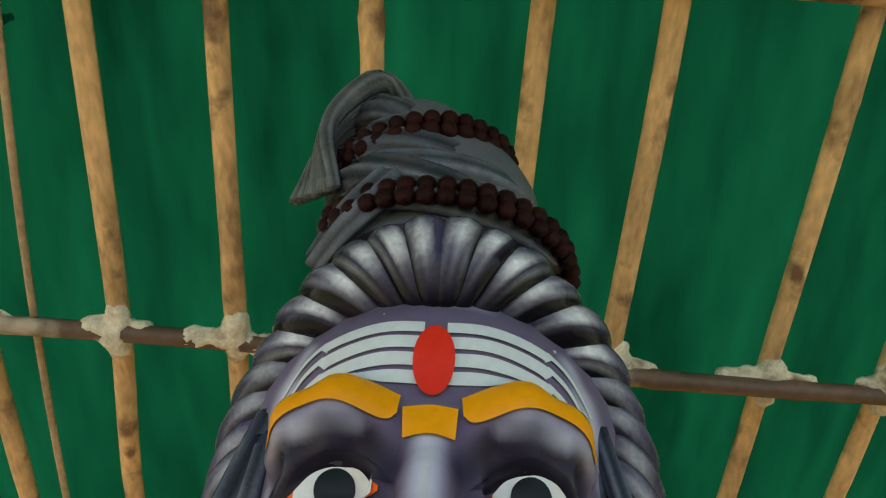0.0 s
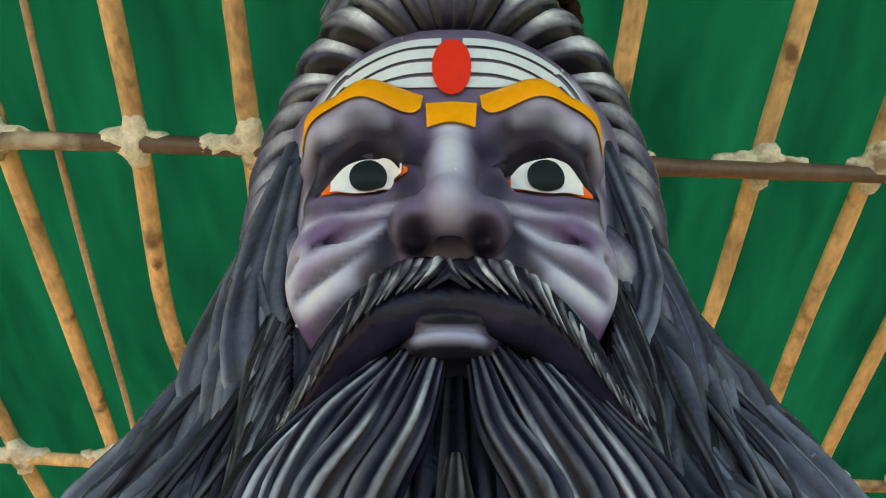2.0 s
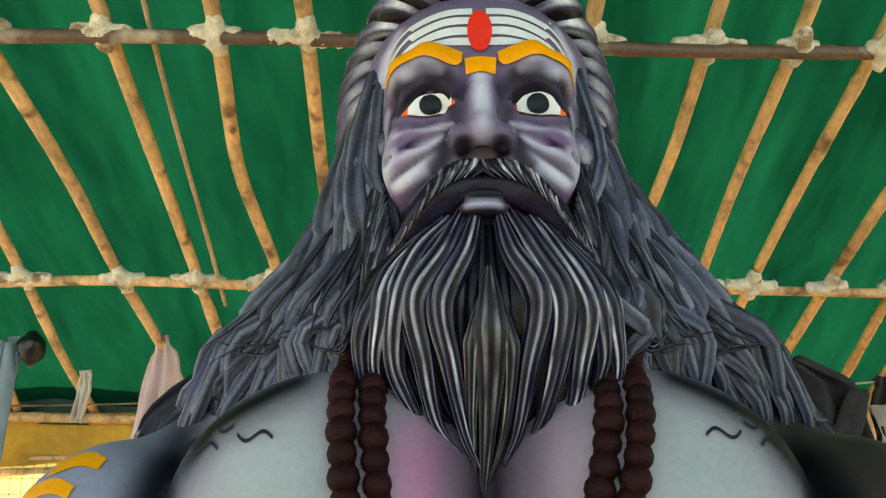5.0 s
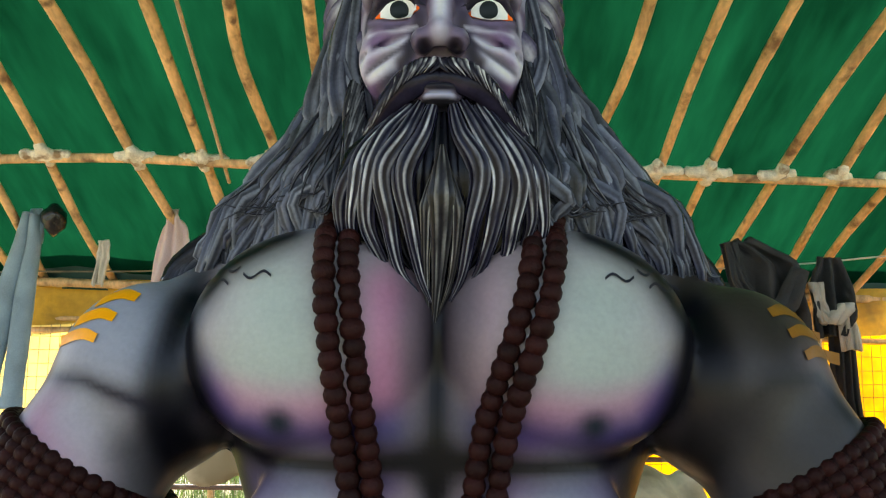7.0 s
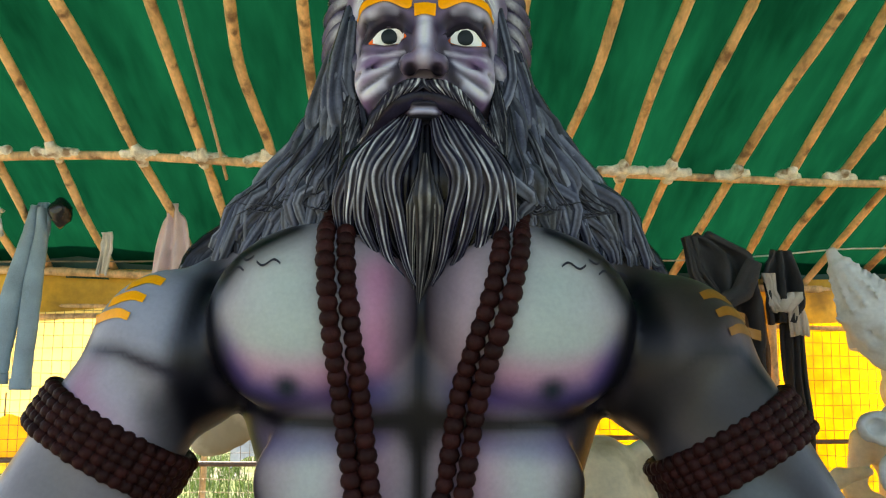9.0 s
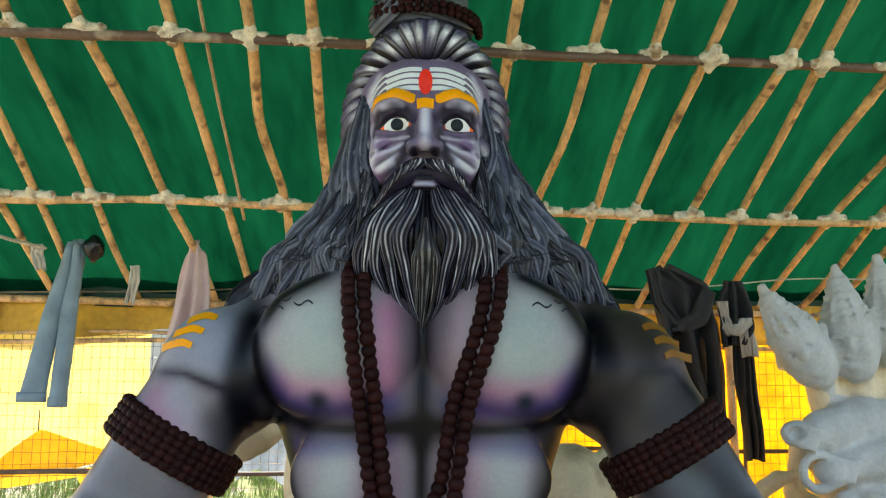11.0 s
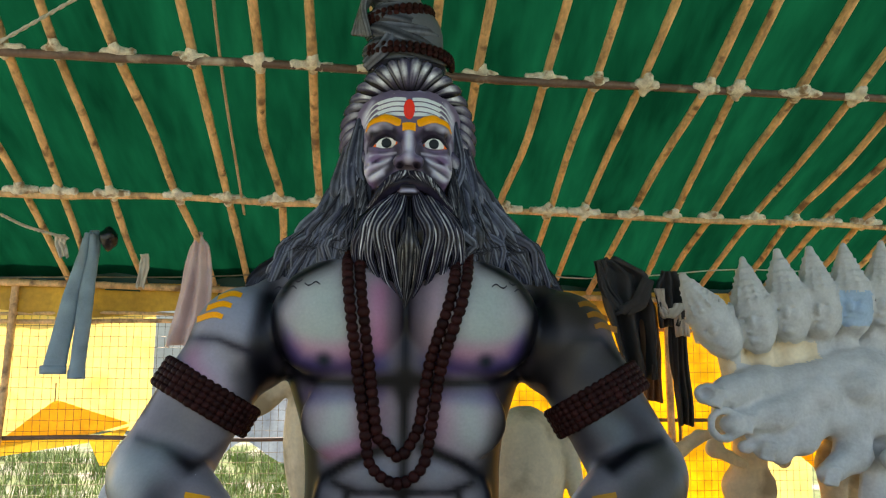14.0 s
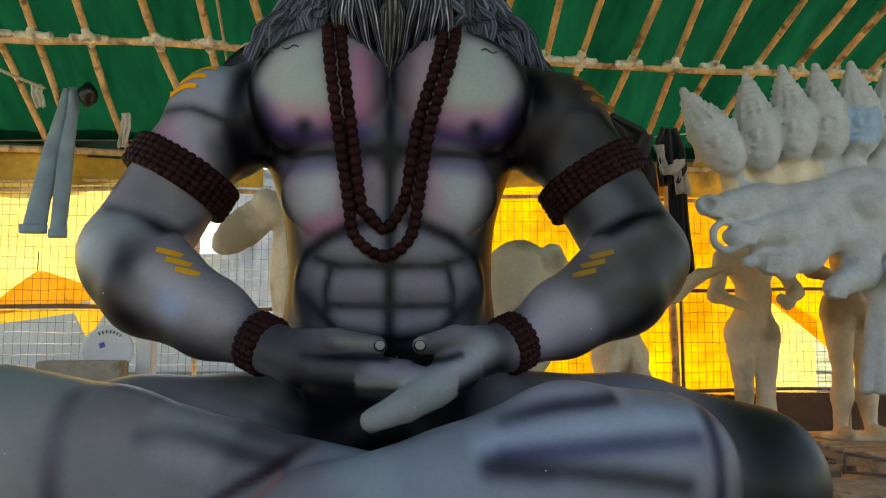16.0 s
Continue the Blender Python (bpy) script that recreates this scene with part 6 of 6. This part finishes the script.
def pot_belly(c):
    c.blob((0.63, 2.0, 1.0), (0.20, 0.19, 0.36), 0.05)
    c.blob((0.62, 2.06, 1.2), (0.17, 0.14, 0.15), 0.08)
    c.blob((0.63, 2.0, 0.45), (0.26, 0.24, 0.2), 0.08)
    c.chain([(0.8, 2.02, 1.3), (0.86, 1.98, 1.15), (0.88, 1.92, 0.95)], [0.055, 0.05, 0.045], 0.03)
    c.limb((0.63, 2.02, 0.0), (0.63, 2.02, 0.4), 0.24, 0.24, 0.03)


figure("clay_statue", pot_belly, (0.3, 1.65, 0.0), (1.05, 2.4, 1.6), 0.013, [CREAM], "cream unpainted clay statue with a round belly")


def big_ear(c):
    c.blob((-0.47, 2.02, 1.2), (0.17, 0.17, 0.42), 0.05)
    c.blob((-0.75, 1.97, 1.43), (0.21, 0.028, 0.10), 0.03, (0, -38, 0))
    c.limb((-0.66, 1.98, 1.56), (-0.6, 2.0, 1.5), 0.06, 0.08, 0.03)
    c.blob((-0.45, 2.02, 0.5), (0.26, 0.24, 0.35), 0.08)
    c.limb((-0.45, 2.02, 0.0), (-0.45, 2.02, 0.3), 0.22, 0.24, 0.03)


figure("clay_statue", big_ear, (-1.05, 1.7, 0.0), (-0.15, 2.35, 1.75), 0.012, [CREAM], "cream unpainted clay statue with a broad flat ear")


# ---- blocks, bottle and boards on the floor ----
def block(x, y, z, size, turn, seed):
    ob = new("concrete_block", box_mesh("concrete_block", size, BLOCK, 0.007, 0.0025, seed))
    ob.matrix_world = pose(x, y, z + size[2] / 2, 0, 0, turn)
    tagged(ob, "rough grey-beige concrete block in a loose stack", "block", "stack of blocks")


z = 0.008
for k, (n, hgt) in enumerate(((2, 0.155), (2, 0.155), (2, 0.155), (2, 0.15))):
    for j in range(n):
        block(-1.74 + 0.20 * j + 0.015 * (k % 2), 2.42, z, (0.195, 0.24, hgt), 3 * ((k + j) % 3) - 3, 7 * k + j)
    z += hgt
block(-1.67, 2.37, z, (0.42, 0.2, 0.125), 7, 99)
TOP = z + 0.125


def water_bottle(x, y):
    e = new("water_bottle")
    e.location = (x, y, 0)
    tagged(e, "large clear plastic water bottle beside the blocks", "bottle")
    prof = [(0.0, 0.008), (0.115, 0.01), (0.125, 0.03), (0.125, 0.14), (0.118, 0.16), (0.125, 0.18), (0.125, 0.30), (0.118, 0.32), (0.125, 0.34), (0.125, 0.5), (0.115, 0.56), (0.08, 0.61), (0.045, 0.64), (0.035, 0.66), (0.035, 0.70)]
    n = 24
    v = [(r * math.cos(2 * math.pi * j / n), r * math.sin(2 * math.pi * j / n), h) for r, h in prof for j in range(n)]
    f = [(i * n + j, i * n + (j + 1) % n, (i + 1) * n + (j + 1) % n, (i + 1) * n + j) for i in range(len(prof) - 1) for j in range(n)]
    part("body", mesh_of("body", v, f, [CLEAR]), e)
    vv, ff, _ = tube([(0, 0, 0.69), (0, 0, 0.70), (0, 0, 0.725), (0, 0, 0.73)], [0.036, 0.04, 0.04, 0.034], 18, 1.0, (1, 0, 0))
    part("cap", mesh_of("cap", vv, ff, [WHITEP]), e, "white plastic cap")


water_bottle(-1.87, 2.08)


def round_plate():
    """A white disc propped upright on the stack, with unreadable print."""
    e = new("round_plate")
    e.matrix_world = pose(-1.60, 2.52, TOP + 0.05, 82, 0, 4)
    tagged(e, "white round plastic plate propped on the blocks, faint print", "plate")
    n = 40
    v = [(r * math.cos(2 * math.pi * j / n), r * math.sin(2 * math.pi * j / n), h) for r, h in ((0.0, 0.0), (0.12, 0.0), (0.135, 0.006), (0.14, 0.002), (0.135, -0.004), (0.0, -0.006)) for j in range(n)]
    f = [(i * n + j, i * n + (j + 1) % n, (i + 1) * n + (j + 1) % n, (i + 1) * n + j) for i in range(5) for j in range(n)]
    part("disc", mesh_of("disc", v, f, [WHITEP]), e)
    for k in range(7):
        a = radians(118 - 11 * k)
        b = part("print_bar", box_mesh("print_bar", (0.006, 0.018, 0.002), INKP, 0), e)
        b.matrix_basis = pose(0.105 * math.cos(a), 0.105 * math.sin(a), 0.0035, 0, 0, 118 - 11 * k - 90)
    b = part("print_mark", box_mesh("print_mark", (0.03, 0.028, 0.002), BLUEP, 0), e)
    b.matrix_basis = pose(-0.03, 0.03, 0.0025, 0, 0, 20)


round_plate()
can = new("plastic_can", box_mesh("plastic_can", (0.09, 0.09, 0.9), WHITEP, 0.012))
can.matrix_world = pose(-1.38, 2.5, 0.458)
tagged(can, "tall white plastic can beside the blocks", "can")


def plank_stand(x, y, z, n, length, turn, label):
    """A low stand of loose boards on cross bearers."""
    e = new("plank_stand")
    e.matrix_world = pose(x, y, 0, 0, 0, turn)
    tagged(e, label, "stand")
    r = random.Random(n)
    for k in range(n):
        b = part("plank", box_mesh("plank", (length * r.uniform(0.85, 1.0), 0.085, 0.022), WOOD, 0.003, 0.0015, k), e)
        b.matrix_basis = pose(r.uniform(-0.04, 0.04), (k - n / 2) * 0.115, z - 0.011, r.uniform(-1, 1), r.uniform(-1, 1), r.uniform(-2, 2))
    for u in (-0.4, 0.4):
        b = part("bearer", box_mesh("bearer", (0.06, n * 0.115, 0.05), WOOD, 0.004), e)
        b.matrix_basis = pose(u * length, 0, z - 0.048)
    for u in (-0.4, 0.4):
        for w in (-0.42, 0.42):
            b = part("leg", box_mesh("leg", (0.05, 0.05, z - 0.07), WOOD, 0.004), e)
            b.matrix_basis = pose(u * length, w * n * 0.115, (z - 0.07) / 2)


plank_stand(2.75, 2.32, 0.30, 9, 1.05, 3, "low stand of old brown boards under the clay statues")
plank_stand(2.0, 2.40, 0.215, 6, 0.7, -4, "low stand of old brown boards under a clay statue")
plank_stand(2.45, 1.62, 0.20, 5, 1.1, 6, "low stand of old brown boards, partly splintered")
plank_stand(1.2, 2.3, 0.095, 5, 0.7, 2, "low stand of old brown boards under a clay statue")


def wire_frame(x, y):
    e = new("metal_frame")
    e.location = (x, y, 0)
    tagged(e, "rusty bent rod frame lying on the boards", "frame")
    for a, b in (((0, 0, 0.32), (0.36, -0.05, 0.27)), ((0, 0, 0.32), (0.0, 0.02, 0.22)), ((0.36, -0.05, 0.27), (0.37, -0.05, 0.20)), ((0, 0.02, 0.23), (0.37, -0.05, 0.205)), ((0.2, -0.03, 0.3), (0.2, -0.02, 0.21))):
        part("rod", tube_mesh("rod", [a, tuple((np.array(a) + np.array(b)) / 2), b], 0.008, STEEL, 6, 4, (0.1, -1, 0.3)), e)


wire_frame(2.15, 1.75)


# ---- outside ----
for x in (-1.75, -0.55):
    rail("line_post", [(x, wall_y(x) + 1.7, -0.05), (x + 0.01, wall_y(x) + 1.7, 1.2), (x, wall_y(x) + 1.7, 2.4)], 0.025, BAMBOO, "bamboo post of a line in the yard", "post", 80)
rail("line_pole", [(x, wall_y(x) + 1.69, 2.31) for x in (-1.85, -1.2, -0.45)], 0.018, BAMBOO, "bamboo pole carrying a hung sheet in the yard", "pole", 81)
sheet("hung_sheet", -1.55, -0.75, lambda u: 2.3, lambda u: 0.75 + 0.1 * math.sin(7 * u), "grey-blue plastic sheet hung outside in the sun", 0.12, 9.0, 1.7, GREYT, 40, 30, "", "sheet")
wall_far = new("wall_outside", box_mesh("wall_outside", (26, 0.3, 2.6), PALEWALL, 0.02))
wall_far.matrix_world = pose(-4, 16, 1.27)
tagged(wall_far, "pale sunlit boundary wall outside", "wall", kind="structure")


def scatter(name, n, spot, make, mat, label, cat, seed):
    h, r = Heap(), np.random.default_rng(seed)
    for _ in range(n):
        v, f = make(spot(r), r)
        h.put(v, f)
    return tagged(new(name, h.mesh(name, [mat], False)), label, cat, kind="stuff")


def stone(p, r):
    s = 0.04 + 0.09 * r.random() ** 2
    v, f = ball((0, 0, 0), 1, 5, 7)
    v = v * (1 + 0.25 * r.normal(0, 0.5, (len(v), 1))) * s * np.array((1, 0.9, 0.65)) + np.array((*p, s * 0.3))
    return v, f


def tuft(p, r):
    v, f = [], []
    for k in range(7):
        a, hgt = r.random() * 6.28, 0.08 + 0.2 * r.random()
        d, w = np.array((math.cos(a), math.sin(a), 0)), 0.006
        q = np.array((*p, -0.03)) + 0.03 * r.normal(size=3) * (1, 1, 0)
        side = np.array((-d[1], d[0], 0)) * w
        n = len(v)
        v += [q - side, q + side, q + d * hgt * 0.3 + side * 0.8 + (0, 0, hgt * 0.7), q + d * hgt * 0.3 - side * 0.8 + (0, 0, hgt * 0.7), q + d * hgt * 0.7 + (0, 0, hgt)]
        f += [(n, n + 1, n + 2, n + 3), (n + 3, n + 2, n + 4)]
    return v, f


scatter("rubble", 160, lambda r: (r.uniform(-1.6, 0.3), r.uniform(4.2, 6.5)), stone, STONE, "heap of broken stones in the yard", "rubble", 1)
scatter("grass", 2600, lambda r: (r.uniform(-8, 0.2), 3.9 + 7 * r.random() ** 1.3), tuft, BLADE, "sunlit weeds and grass in the yard", "grass", 2)
